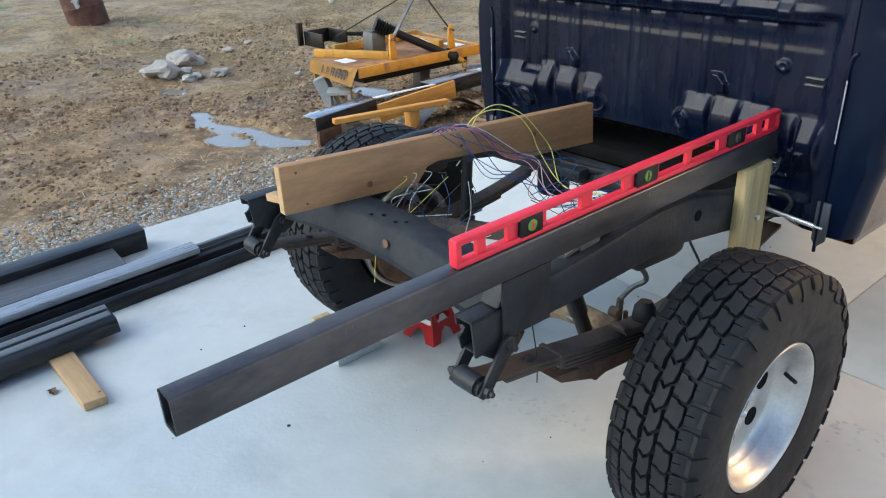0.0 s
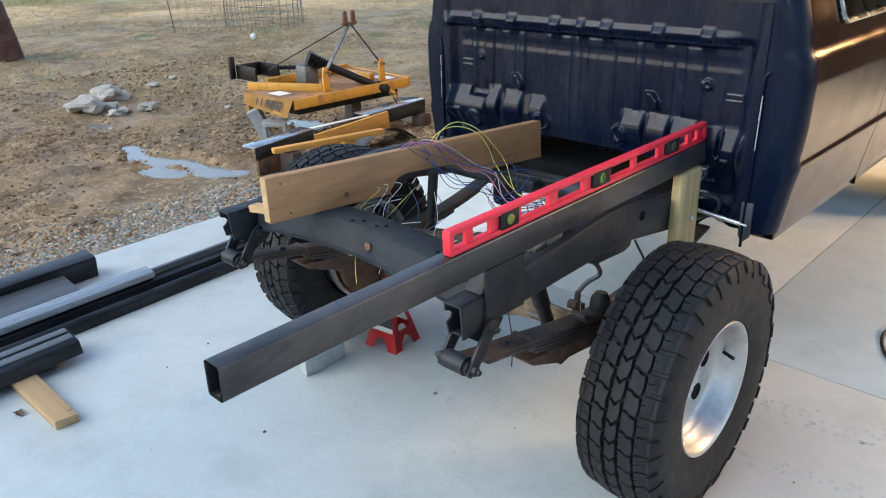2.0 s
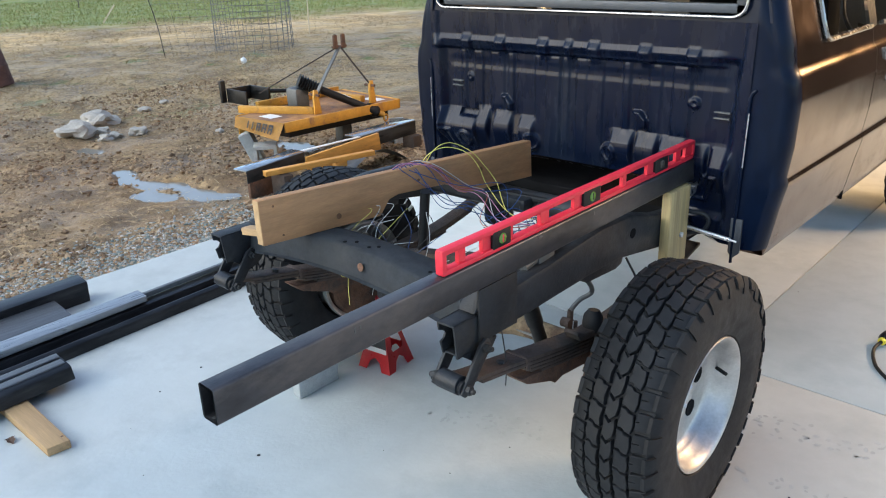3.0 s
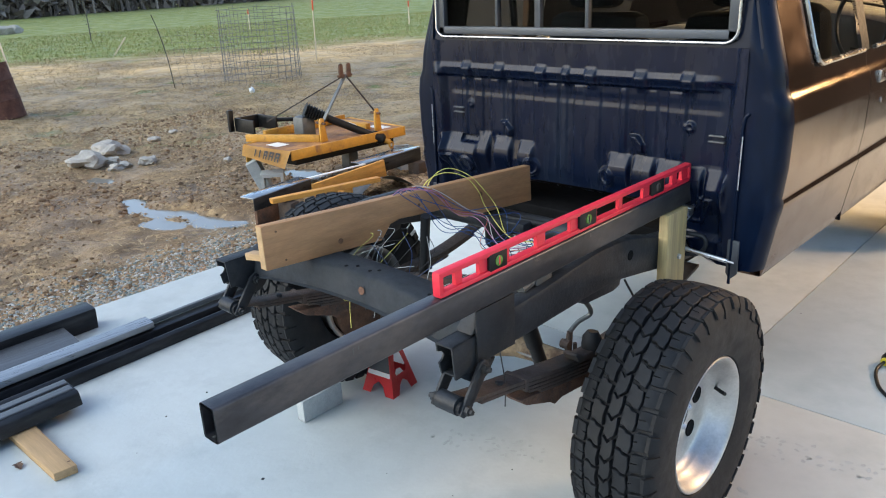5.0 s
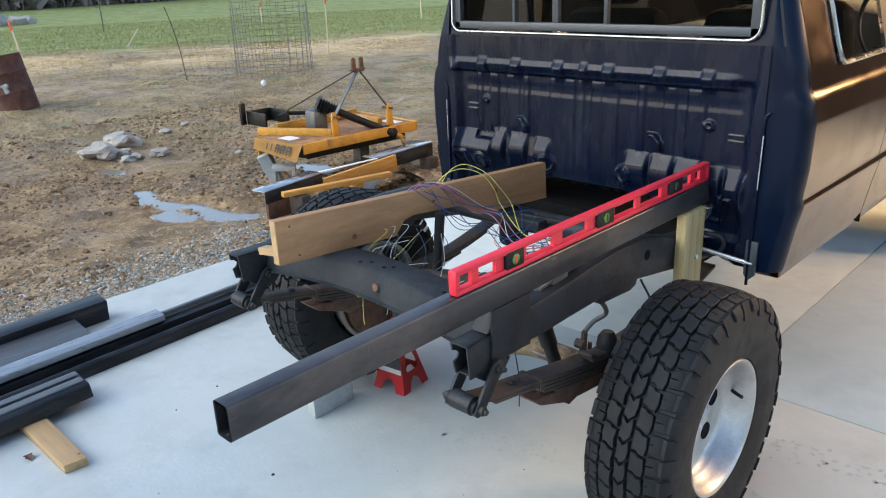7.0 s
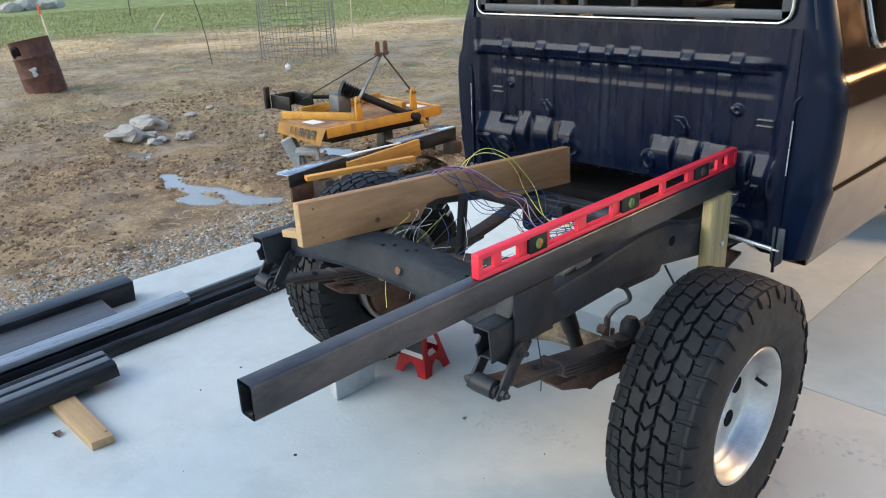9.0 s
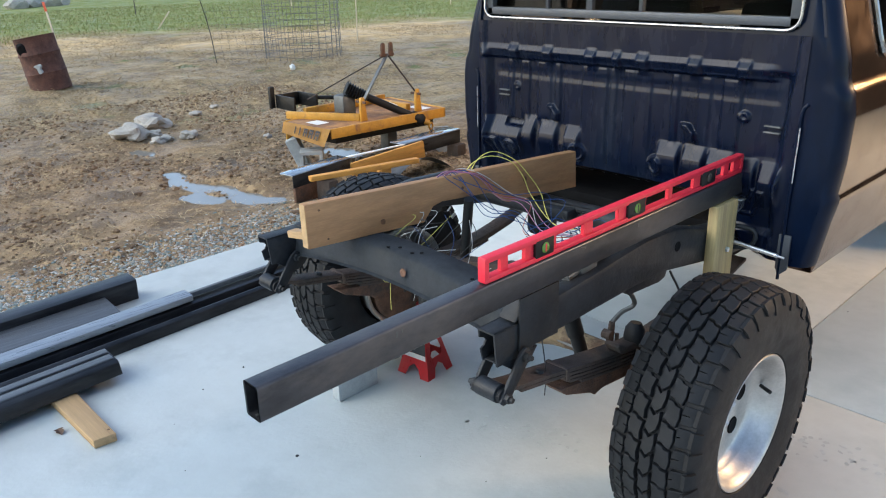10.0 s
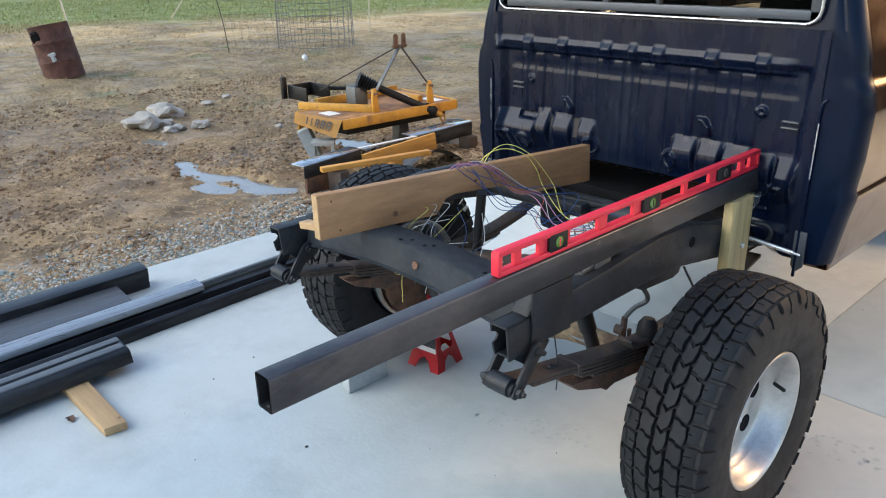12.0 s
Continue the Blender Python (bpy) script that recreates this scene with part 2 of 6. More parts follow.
def island_material(name, colors, rough=0.8):
    """Loose pieces in several tints, one tint to a piece."""
    m = bpy.data.materials.new(name)
    m.use_nodes = True
    n, l = m.node_tree.nodes, m.node_tree.links
    b = n["Principled BSDF"]
    g = n.new("ShaderNodeNewGeometry")
    r = n.new("ShaderNodeValToRGB")
    r.color_ramp.interpolation = "CONSTANT"
    while len(r.color_ramp.elements) < len(colors):
        r.color_ramp.elements.new(0.5)
    for i, c in enumerate(colors):
        r.color_ramp.elements[i].position = i / len(colors)
        r.color_ramp.elements[i].color = (*c, 1)
    l.new(g.outputs["Random Per Island"], r.inputs["Fac"])
    t = n.new("ShaderNodeTexNoise")
    t.inputs["Scale"].default_value = 70
    l.new(g.outputs["Position"], t.inputs["Vector"])
    h = n.new("ShaderNodeHueSaturation")
    l.new(r.outputs["Color"], h.inputs["Color"])
    l.new(ramp2(n, l, t.outputs["Fac"], 0.75, 1.25), h.inputs["Value"])
    l.new(h.outputs["Color"], b.inputs["Base Color"])
    b.inputs["Roughness"].default_value = rough
    return m


GROUND = ground_material()
GRAVELM = island_material("gravel_stone", [(0.26, 0.27, 0.25), (0.20, 0.225, 0.21), (0.33, 0.26, 0.18), (0.13, 0.165, 0.155), (0.28, 0.17, 0.095), (0.42, 0.40, 0.36)])
CLODM = island_material("dirt_clod", [(0.175, 0.11, 0.06), (0.245, 0.158, 0.088), (0.115, 0.07, 0.038), (0.305, 0.21, 0.124)], 0.9)
LITTERM = island_material("straw_litter", [(0.40, 0.28, 0.14), (0.28, 0.19, 0.09), (0.19, 0.12, 0.06), (0.46, 0.35, 0.2)], 0.8)
GRASSM = island_material("grass_blade", [(0.19, 0.205, 0.045), (0.22, 0.235, 0.06), (0.34, 0.28, 0.12), (0.17, 0.19, 0.045)], 0.7)
FORESTM = island_material("bare_wood", [(0.17, 0.135, 0.112), (0.22, 0.18, 0.15), (0.13, 0.105, 0.09), (0.27, 0.225, 0.19)], 0.95)

# ---- mesh helpers ----
ORIGIN = {}


def thing(name, at, label, category, group="", kind=""):
    o = new(name)
    o.location = at
    o.empty_display_size = 0.1
    ORIGIN[o] = Vector(at)
    return tagged(o, label, category, group, kind)


def mesh_of(bm, name, mat, smooth=0.0):
    bmesh.ops.recalc_face_normals(bm, faces=bm.faces)
    me = bpy.data.meshes.new(name)
    for f in bm.faces:
        f.smooth = smooth > 0
    if smooth > 0:
        for e in bm.edges:
            if len(e.link_faces) == 2 and e.calc_face_angle(0) > radians(smooth):
                e.smooth = False
    bm.to_mesh(me)
    bm.free()
    for one in mat if isinstance(mat, (list, tuple)) else [mat]:
        me.materials.append(one)
    return me


def part(name, bm, mat, parent, label="", smooth=35.0):
    """One mesh under a thing or a part; the bmesh is in world places."""
    base = ORIGIN[parent]
    for v in bm.verts:
        v.co -= base
    o = new(name, mesh_of(bm, name, mat, smooth))
    o.parent = parent
    ORIGIN[o] = base
    return tagged(o, label)


def solo(name, bm, mat, label, category, group="", kind="", smooth=35.0, at=None):
    """A thing that is one mesh."""
    c = Vector(at) if at else Vector((sum((v.co.x for v in bm.verts)) / len(bm.verts), sum((v.co.y for v in bm.verts)) / len(bm.verts), min(v.co.z for v in bm.verts)))
    for v in bm.verts:
        v.co -= c
    o = new(name, mesh_of(bm, name, mat, smooth))
    o.location = c
    ORIGIN[o] = c
    return tagged(o, label, category, group, kind)


def bevel(bm, r, seg=2, sharp=30):
    if r > 0:
        es = [e for e in bm.edges if len(e.link_faces) == 2 and e.calc_face_angle(0) > radians(sharp)]
        bmesh.ops.bevel(bm, geom=es, offset=r, segments=seg, profile=0.5, affect="EDGES", clamp_overlap=True)
    return bm


def join(*many):
    out = bmesh.new()
    for one in many:
        me = bpy.data.meshes.new("tmp")
        one.to_mesh(me)
        one.free()
        out.from_mesh(me)
        bpy.data.meshes.remove(me)
    return out


def box(x0, x1, y0, y1, z0, z1, r=0.004, m=None):
    bm = bmesh.new()
    bmesh.ops.create_cube(bm, size=1)
    for v in bm.verts:
        v.co = Vector((x0 + (v.co.x + 0.5) * (x1 - x0), y0 + (v.co.y + 0.5) * (y1 - y0), z0 + (v.co.z + 0.5) * (z1 - z0)))
    bevel(bm, r)
    if m:
        bmesh.ops.transform(bm, matrix=m, verts=bm.verts)
    return bm


def prism(outline, axis, a, b, r=0.0):
    """A closed outline pushed out along an axis. Axis x: outline is (y, z); y: (x, z); z: (x, y)."""
    bm = bmesh.new()
    put = {"x": lambda p, h: (h, p[0], p[1]), "y": lambda p, h: (p[0], h, p[1]), "z": lambda p, h: (p[0], p[1], h)}[axis]
    lo = [bm.verts.new(put(p, a)) for p in outline]
    hi = [bm.verts.new(put(p, b)) for p in outline]
    bm.faces.new(lo)
    bm.faces.new(list(reversed(hi)))
    for i in range(len(lo)):
        j = (i + 1) % len(lo)
        bm.faces.new((lo[j], lo[i], hi[i], hi[j]))
    bmesh.ops.recalc_face_normals(bm, faces=bm.faces)
    return bevel(bm, r)


def lathe(profile, centre, axis, n=48, closed=False):
    """Turned shape: profile of (radius, height along axis)."""
    bm = bmesh.new()
    ax = Vector(axis).normalized()
    side = ax.orthogonal().normalized()
    up = ax.cross(side)
    rings = []
    for rad, hgt in profile:
        rings.append([bm.verts.new(Vector(centre) + ax * hgt + (side * math.cos(2 * math.pi * i / n) + up * math.sin(2 * math.pi * i / n)) * rad) for i in range(n)])
    pairs = list(zip(rings, rings[1:])) + ([(rings[-1], rings[0])] if closed else [])
    for a, b in pairs:
        for i in range(n):
            j = (i + 1) % n
            bm.faces.new((a[i], a[j], b[j], b[i]))
    if not closed:
        bm.faces.new(list(reversed(rings[0])))
        bm.faces.new(rings[-1])
    return bm


def rod(a, b, r, n=12, r2=None):
    d = Vector(b) - Vector(a)
    return lathe([(r, 0), (r if r2 is None else r2, d.length)], a, d, n)


def pipe(points, r, n=8):
    """A round bar along a line of points."""
    bm = bmesh.new()
    pts = [Vector(p) for p in points]
    rings = []
    ref = None
    for i, p in enumerate(pts):
        t = (pts[min(i + 1, len(pts) - 1)] - pts[max(i - 1, 0)]).normalized()
        if ref is None:
            ref = t.orthogonal().normalized()
        ref = (ref - t * ref.dot(t)).normalized()
        s = t.cross(ref)
        rings.append([bm.verts.new(p + (ref * math.cos(2 * math.pi * k / n) + s * math.sin(2 * math.pi * k / n)) * r) for k in range(n)])
    for a, b in zip(rings, rings[1:]):
        for k in range(n):
            j = (k + 1) % n
            bm.faces.new((a[k], a[j], b[j], b[k]))
    bm.faces.new(list(reversed(rings[0])))
    bm.faces.new(rings[-1])
    return bm


def smooth_line(points, steps=8):
    """Catmull-Rom through the points."""
    p = [Vector(q) for q in points]
    p = [p[0] * 2 - p[1]] + p + [p[-1] * 2 - p[-2]]
    out = []
    for i in range(1, len(p) - 2):
        for k in range(steps):
            t = k / steps
            a, b, c, d = p[i - 1:i + 3]
            out.append(0.5 * ((2 * b) + (c - a) * t + (2 * a - 5 * b + 4 * c - d) * t * t + (3 * b - a - 3 * c + d) * t ** 3))
    return out + [p[-2]]


def grid(nu, nv, f):
    bm = bmesh.new()
    vs = [[bm.verts.new(f(i / nu, j / nv)) for j in range(nv + 1)] for i in range(nu + 1)]
    for i in range(nu):
        for j in range(nv):
            bm.faces.new((vs[i][j], vs[i + 1][j], vs[i + 1][j + 1], vs[i][j + 1]))
    return bm


def lump(c, r, seed, squash=0.7, rough=0.35, sub=2):
    bm = bmesh.new()
    bmesh.ops.create_icosphere(bm, subdivisions=sub, radius=1)
    for v in bm.verts:
        k = 1 + rough * noise.noise(v.co * 1.3 + Vector((seed * 7.1, seed * 3.3, 0))) + rough * 0.5 * noise.noise(v.co * 3.1 + Vector((0, seed * 5.7, 0)))
        v.co = Vector(c) + Vector((v.co.x * r * k, v.co.y * r * k, v.co.z * r * k * squash))
    return bm


def clamp01(t):
    return max(0.0, min(1.0, t))


def smoothstep(a, b, t):
    t = clamp01((t - a) / (b - a))
    return t * t * (3 - 2 * t)


# ---- ground, slab, garage ----
SLAB_X, JOINT_Y, JOINT_X = -3.04, 2.315, 0.02
POOLS = [(-6.82, 2.68, 0.17, 0.09), (-5.70, 2.50, 0.13, 0.08), (-5.45, 2.40, 0.12, 0.07), (-5.10, 2.44, 0.16, 0.09), (-4.90, 2.58, 0.13, 0.08), (-4.84, 2.22, 0.12, 0.07), (-4.68, 2.30, 0.13, 0.07), (-4.46, 2.56, 0.20, 0.11), (-5.07, 4.06, 0.24, 0.14)]


def ground_height(x, y):
    out = -x
    z = -0.075 - 0.075 * smoothstep(3.1, 4.6, out) + 0.11 * smoothstep(6.0, 13.0, out)
    if out < 3.04:
        return -0.10
    near = smoothstep(3.1, 4.0, out) * (1 - smoothstep(11, 18, out))
    p = Vector((x, y, 0))
    z += near * (0.045 * noise.noise(p * 1.1) + 0.030 * noise.noise(p * 3.1) + 0.016 * noise.noise(p * 8.3) + 0.009 * noise.noise(p * 19))
    z += 0.05 * noise.noise(p * 0.25) * smoothstep(8, 20, out)
    for px, py, rx, ry in POOLS:
        d = ((x - px) / rx) ** 2 + ((y - py) / ry) ** 2
        if d < 9:
            z = z * (1 - math.exp(-d * 0.7)) + math.exp(-d * 0.7) * (-0.236 + 0.040 * noise.noise(p * 6.3) + 0.026 * noise.noise(p * 15))
    return z


def spaced(fine0, fine1, step, far):
    """Grid lines: fine in the middle, wider and wider outside."""
    mid = list(np.arange(fine0, fine1, step))
    lo, hi, s = [], [], step
    a, b = fine0, mid[-1]
    while b < far or a > -far:
        s *= 1.16
        a, b = a - s, b + s
        lo.append(a)
        hi.append(b)
    return list(reversed(lo)) + mid + hi


def build_ground():
    xs, ys = spaced(-8.6, -3.0, 0.035, 420), spaced(0.2, 6.2, 0.045, 420)
    verts = [(x, y, ground_height(x, y)) for x in xs for y in ys]
    ny = len(ys)
    faces = [(i * ny + j, (i + 1) * ny + j, (i + 1) * ny + j + 1, i * ny + j + 1) for i in range(len(xs) - 1) for j in range(ny - 1)]
    me = bpy.data.meshes.new("ground")
    me.from_pydata(verts, [], faces)
    me.polygons.foreach_set("use_smooth", [True] * len(faces))
    me.materials.append(GROUND)
    tagged(new("ground", me), "muddy brown dirt turning to dry grass and a green field", "ground", kind="structure")


build_ground()


def slab_panel(name, x0, x1, y0, y1):
    o = solo(name, box(x0, x1, y0, y1, -0.16, 0.0, 0.004), CONCRETE, "pale smooth concrete driveway slab, bluish in the dusk", "driveway", kind="structure")
    return o


slab_panel("pavement", SLAB_X, 7.0, -7.0, JOINT_Y - 0.003)
slab_panel("pavement", SLAB_X, JOINT_X - 0.003, JOINT_Y + 0.003, 9.6)
slab_panel("pavement", JOINT_X + 0.003, 7.0, JOINT_Y + 0.003, 9.6)


def build_pool(px, py, rx, ry, level):
    bm = grid(6, 6, lambda u, v: (px + (u - 0.5) * rx * 4.2, py + (v - 0.5) * ry * 4.2, level))
    solo("puddle", bm, WATER, "shallow muddy rain puddle reflecting the pale sky", "puddle", "rain puddles", smooth=0)


for step_, pool in enumerate(POOLS):
    build_pool(*pool, -0.190 + 0.0012 * step_)


def build_garage():
    """A lit garage ahead of the truck, open towards it."""
    front, back, left, right, top, eave = 6.35, 9.5, -5.2, 5.6, 2.35, 3.1
    pieces = [("wall_south_left", left, -3.0, front, front + 0.15, 0, eave), ("wall_south_right", 3.6, right, front, front + 0.15, 0, eave), ("wall_south_lintel", -3.0, 3.6, front, front + 0.15, top + 0.4, eave),
              ("wall_north", left, right, back, back + 0.15, 0, eave), ("wall_west", left, left + 0.15, front + 0.15, back, 0, eave), ("wall_east", right - 0.15, right, front + 0.15, back, 0, eave)]
    for name, x0, x1, y0, y1, z0, z1 in pieces:
        solo(name, box(x0, x1, y0, y1, z0, z1, 0.0), ROOFING, "brown painted garage wall lit by warm lamps", "wall", kind="structure")
    solo("ceiling", box(left, right, front, back + 0.15, eave, eave + 0.12, 0.0), ROOFING, "brown painted garage ceiling", "ceiling", kind="structure")


build_garage()


# ---- truck: frame and running gear ----
XC = -0.475
HUB_Y, HUB_Z, TYRE_R, RIM_R = 1.355, 0.408, 0.407, 0.205
truck = thing("pickup_truck", (XC, 1.36, 0.0), "navy and bronze pickup truck without its bed, chassis bare", "truck")

RAIL_TOP = [(0.66, 0.828), (0.80, 0.836), (0.91, 0.848), (1.07, 0.857), (1.20, 0.870), (1.35, 0.881), (1.52, 0.874), (1.62, 0.850), (1.71, 0.824), (1.95, 0.790), (2.30, 0.775), (5.35, 0.74)]
RAIL_BOT = [(5.35, 0.62), (2.30, 0.635), (1.90, 0.668), (1.72, 0.698), (1.58, 0.722), (1.46, 0.742), (1.30, 0.745), (1.10, 0.743), (0.98, 0.740), (0.85, 0.742), (0.68, 0.735)]


def frame_rail(x0, x1):
    t = 0.006
    outline = [p for p in RAIL_TOP if p[0] >= 0.80] + [p for p in RAIL_BOT if p[0] >= 0.80]
    outline = outline + [(0.80, 0.742)]
    rail = part("frame_rail", prism(outline, "x", x0, x1, 0.015), FRAME, truck, "black painted boxed steel chassis rail, rust at its open end")
    # hollow open end of the box
    end_top, end_bot = 0.828, 0.732
    part("rail_end_box", join(box(x0, x1, 0.66, 0.81, end_top - t, end_top, 0.002), box(x0, x1, 0.68, 0.81, end_bot, end_bot + t, 0.002),
                              prism([(0.67, end_bot), (0.81, end_bot), (0.81, end_top), (0.66, end_top)], "x", x1 - t, x1, 0.001),
                              prism([(0.675, end_bot), (0.81, end_bot), (0.81, end_top), (0.66, end_top), (0.663, 0.802), (0.678, 0.797), (0.687, 0.786), (0.680, 0.774), (0.667, 0.768)], "x", x0, x0 + t, 0.001)), FRAME, rail)
    part("rust_plug", box(x0 + t, x1 - t, 0.775, 0.80, end_bot + t, end_top - t, 0.002), RUST, rail, "rusty inside of the rail end")
    # holes are flat black discs that paint the shade inside them
    for y, z, r in ((1.53, 0.812, 0.017), (0.83, 0.79, 0.006), (1.75, 0.73, 0.010)):
        part("rail_hole", lathe([(r, -0.001), (r, 0.0015)], (x1, y, z), (1, 0, 0), 14), BLACKOUT, rail)
        part("rail_hole", lathe([(r, -0.001), (r, 0.0015)], (x0, y, z), (-1, 0, 0), 14), BLACKOUT, rail)
    # bump stop bracket under the arch
    part("bump_bracket", prism([(1.22, 0.775), (1.50, 0.77), (1.475, 0.722), (1.44, 0.715), (1.27, 0.727)], "x", x0 + 0.004, x1 - 0.004, 0.004), FRAME, rail)
    return rail


RAILS = [(-0.032, 0.026), (-1.052, -0.994)]
rails = [frame_rail(*r) for r in RAILS]


def leaf_spring(xm, rail_x0, rail_x1):
    """Leaf pack, shackle and its bushings."""
    w = 0.034
    line = [(0.675, 0.672), (0.742, 0.651), (0.847, 0.631), (0.948, 0.611), (1.084, 0.582), (1.202, 0.560), (1.33, 0.540), (1.50, 0.535), (1.75, 0.555), (2.05, 0.62)]
    curve = [(p.x, p.y) for p in smooth_line([(a, b, 0) for a, b in line], 5)]

    def leaf(y0, y1, drop, t, ww):
        pts = [p for p in curve if y0 <= p[0] <= y1]
        return prism([(y, z - drop) for y, z in pts] + [(y, z - drop - t) for y, z in reversed(pts)], "x", xm - ww, xm + ww, 0.0015)

    s = part("leaf_spring", leaf(0.66, 2.06, 0.0, 0.012, w), RUSTBAR, truck, "dark leaf spring pack with rusty lower leaves")
    part("second_leaf", leaf(0.75, 1.98, 0.013, 0.011, w), RUSTBAR, s)
    for k, (a, b) in enumerate(((0.93, 1.75), (0.96, 1.68), (1.02, 1.62))):
        part("rusty_leaf", leaf(a, b, 0.026 + 0.011 * k, 0.010, w), RUSTBAR, s, "rusty lower leaf")
    part("overload_leaf", prism([(0.925, 0.556), (1.10, 0.524), (1.30, 0.485), (1.60, 0.478), (1.60, 0.450), (1.28, 0.452), (1.14, 0.470), (1.10, 0.462), (1.08, 0.478), (0.96, 0.524)], "x", xm - w, xm + w, 0.003), RUST, s, "thick rusty overload leaf")
    part("spring_clip", join(box(xm - w - 0.006, xm + w + 0.006, 0.950, 0.966, 0.606, 0.612, 0.002), box(xm + w, xm + w + 0.004, 0.950, 0.966, 0.572, 0.610, 0.002)), RUSTBAR, s, "rusty folded spring clip")
    part("clip_bolt", lathe([(0.012, 0), (0.012, 0.008), (0.006, 0.010)], (xm + 0.01, 0.865, 0.629), (0, 0.2, 1), 6), FRAME, s)
    part("spring_eye", rod((xm - w, 0.675, 0.658), (xm + w, 0.675, 0.658), 0.026, 18), FRAME, s)
    part("bushing", rod((xm - w - 0.012, 0.675, 0.655), (xm + w + 0.012, 0.675, 0.655), 0.020, 16), RUBBER, s)
    for side in (-1, 1):
        x = xm + side * (w + 0.014)
        part("shackle_plate", prism([(0.655, 0.645), (0.668, 0.632), (0.690, 0.634), (0.702, 0.650), (0.775, 0.735), (0.772, 0.755), (0.755, 0.765), (0.735, 0.755)], "x", x - 0.005, x + 0.005, 0.002), FRAME, s)
        for y, z in ((0.678, 0.652), (0.752, 0.742)):
            part("nut", lathe([(0.013, 0), (0.013, 0.012), (0.007, 0.013), (0.007, 0.022)], (x + side * 0.005, y, z), (side, 0, 0), 6), FRAME, s, smooth=20)
    part("shackle_hanger", prism([(0.685, 0.735), (0.83, 0.735), (0.80, 0.70), (0.770, 0.684), (0.745, 0.690)], "x", rail_x0, rail_x1, 0.003), FRAME, s)
    # clamp plate and bolts at the axle
    part("u_bolt_plate", box(xm - 0.045, xm + 0.045, 1.30, 1.42, 0.475, 0.50, 0.006), RUSTBAR, s)
    for dx in (-0.038, 0.038):
        for y in (1.315, 1.405):
            part("u_bolt", rod((xm + dx, y, 0.40), (xm + dx, y, 0.56), 0.007, 8), RUSTBAR, s)
    return s


leaf_spring(-0.003, *RAILS[0])
leaf_spring(-1.023, *RAILS[1])


def build_axle():
    axle_z = HUB_Z + 0.058
    prof = [(0.034, 0), (0.034, 0.36), (0.046, 0.42), (0.082, 0.50), (0.092, 0.56), (0.088, 0.62), (0.060, 0.70), (0.042, 0.77), (0.036, 0.84), (0.034, 1.12)]
    a = part("rear_axle", lathe(prof, (-1.06, HUB_Y - 0.02, axle_z), (1, 0, 0), 28), MUDRUST, truck, "mud-caked rusty rear axle with a round differential housing")
    part("diff_cover", lathe([(0.080, 0), (0.085, 0.02), (0.07, 0.045), (0.03, 0.055)], (-0.49, HUB_Y - 0.06, axle_z), (0, -1, 0), 28), RUST, a, "yellowish rusty differential cover")
    part("pinion", rod((-0.49, HUB_Y + 0.06, axle_z), (-0.49, HUB_Y + 0.4, axle_z + 0.04), 0.06, 18, 0.035), RUSTBAR, a)
    part("prop_shaft", rod((-0.49, HUB_Y + 0.4, axle_z + 0.04), (-0.48, 3.6, 0.60), 0.032, 16), FRAME, a)
    part("hose_fitting", join(rod((-0.06, 1.30, 0.49), (-0.055, 1.305, 0.60), 0.014, 10, 0.010), rod((-0.075, 1.29, 0.56), (-0.045, 1.29, 0.56), 0.016, 8)), RUSTBAR, a, "rusty hose fitting on the axle")
    part("axle_hose", pipe(smooth_line([(-0.055, 1.305, 0.60), (-0.045, 1.34, 0.625), (-0.02, 1.37, 0.65), (-0.02, 1.34, 0.70), (-0.03, 1.28, 0.745)]), 0.008, 10), GREYPAINT, a, "grey rubber hose rising to the rail")
    part("brake_line", pipe(smooth_line([(-0.95, 1.31, 0.47), (-0.6, 1.28, 0.56), (-0.3, 1.30, 0.47), (-0.1, 1.29, 0.47)]), 0.005), GREYPAINT, a)
    for x, s in ((0.06, 1), (-1.10, -1)):
        part("brake_drum", lathe([(0.155, 0), (0.165, 0.01), (0.165, 0.06), (0.14, 0.075)], (x, HUB_Y, HUB_Z), (s, 0, 0), 36), RUST, a, "rusty brake drum backing plate")
    # rubber stop on the spring seat
    part("bump_stop_seat", prism([(1.20, 0.566), (1.46, 0.52), (1.45, 0.55), (1.32, 0.572), (1.23, 0.580), (1.19, 0.602), (1.178, 0.596)], "x", 0.0, 0.052, 0.005), RUSTBAR, a)
    part("bump_stop", lathe([(0.028, 0), (0.032, 0.02), (0.030, 0.05), (0.018, 0.068)], (0.03, 1.295, 0.560), (0, 0.15, 1), 18), RUBBER, a, "rounded black rubber bump stop")
    return a


build_axle()


def shock(top, bottom, k=1.0):
    a, b = Vector(top), Vector(bottom)
    mid = a.lerp(b, 0.55)
    s = part("shock_absorber", rod(a, mid, 0.031 * k, 20), BLACKP, truck, "black telescopic shock absorber", 40)
    part("shock_body", rod(mid, b, 0.026 * k, 20), BLACKP, s)
    part("shock_eye", rod(b + Vector((-0.03, 0, 0)), b + Vector((0.03, 0, 0)), 0.024, 16), FRAME, s)


shock((-0.10, 1.096, 0.78), (-0.10, 1.24, 0.44), 0.86)
shock((-0.575, 1.20, 0.925), (-0.70, 1.28, 0.47), 0.55)


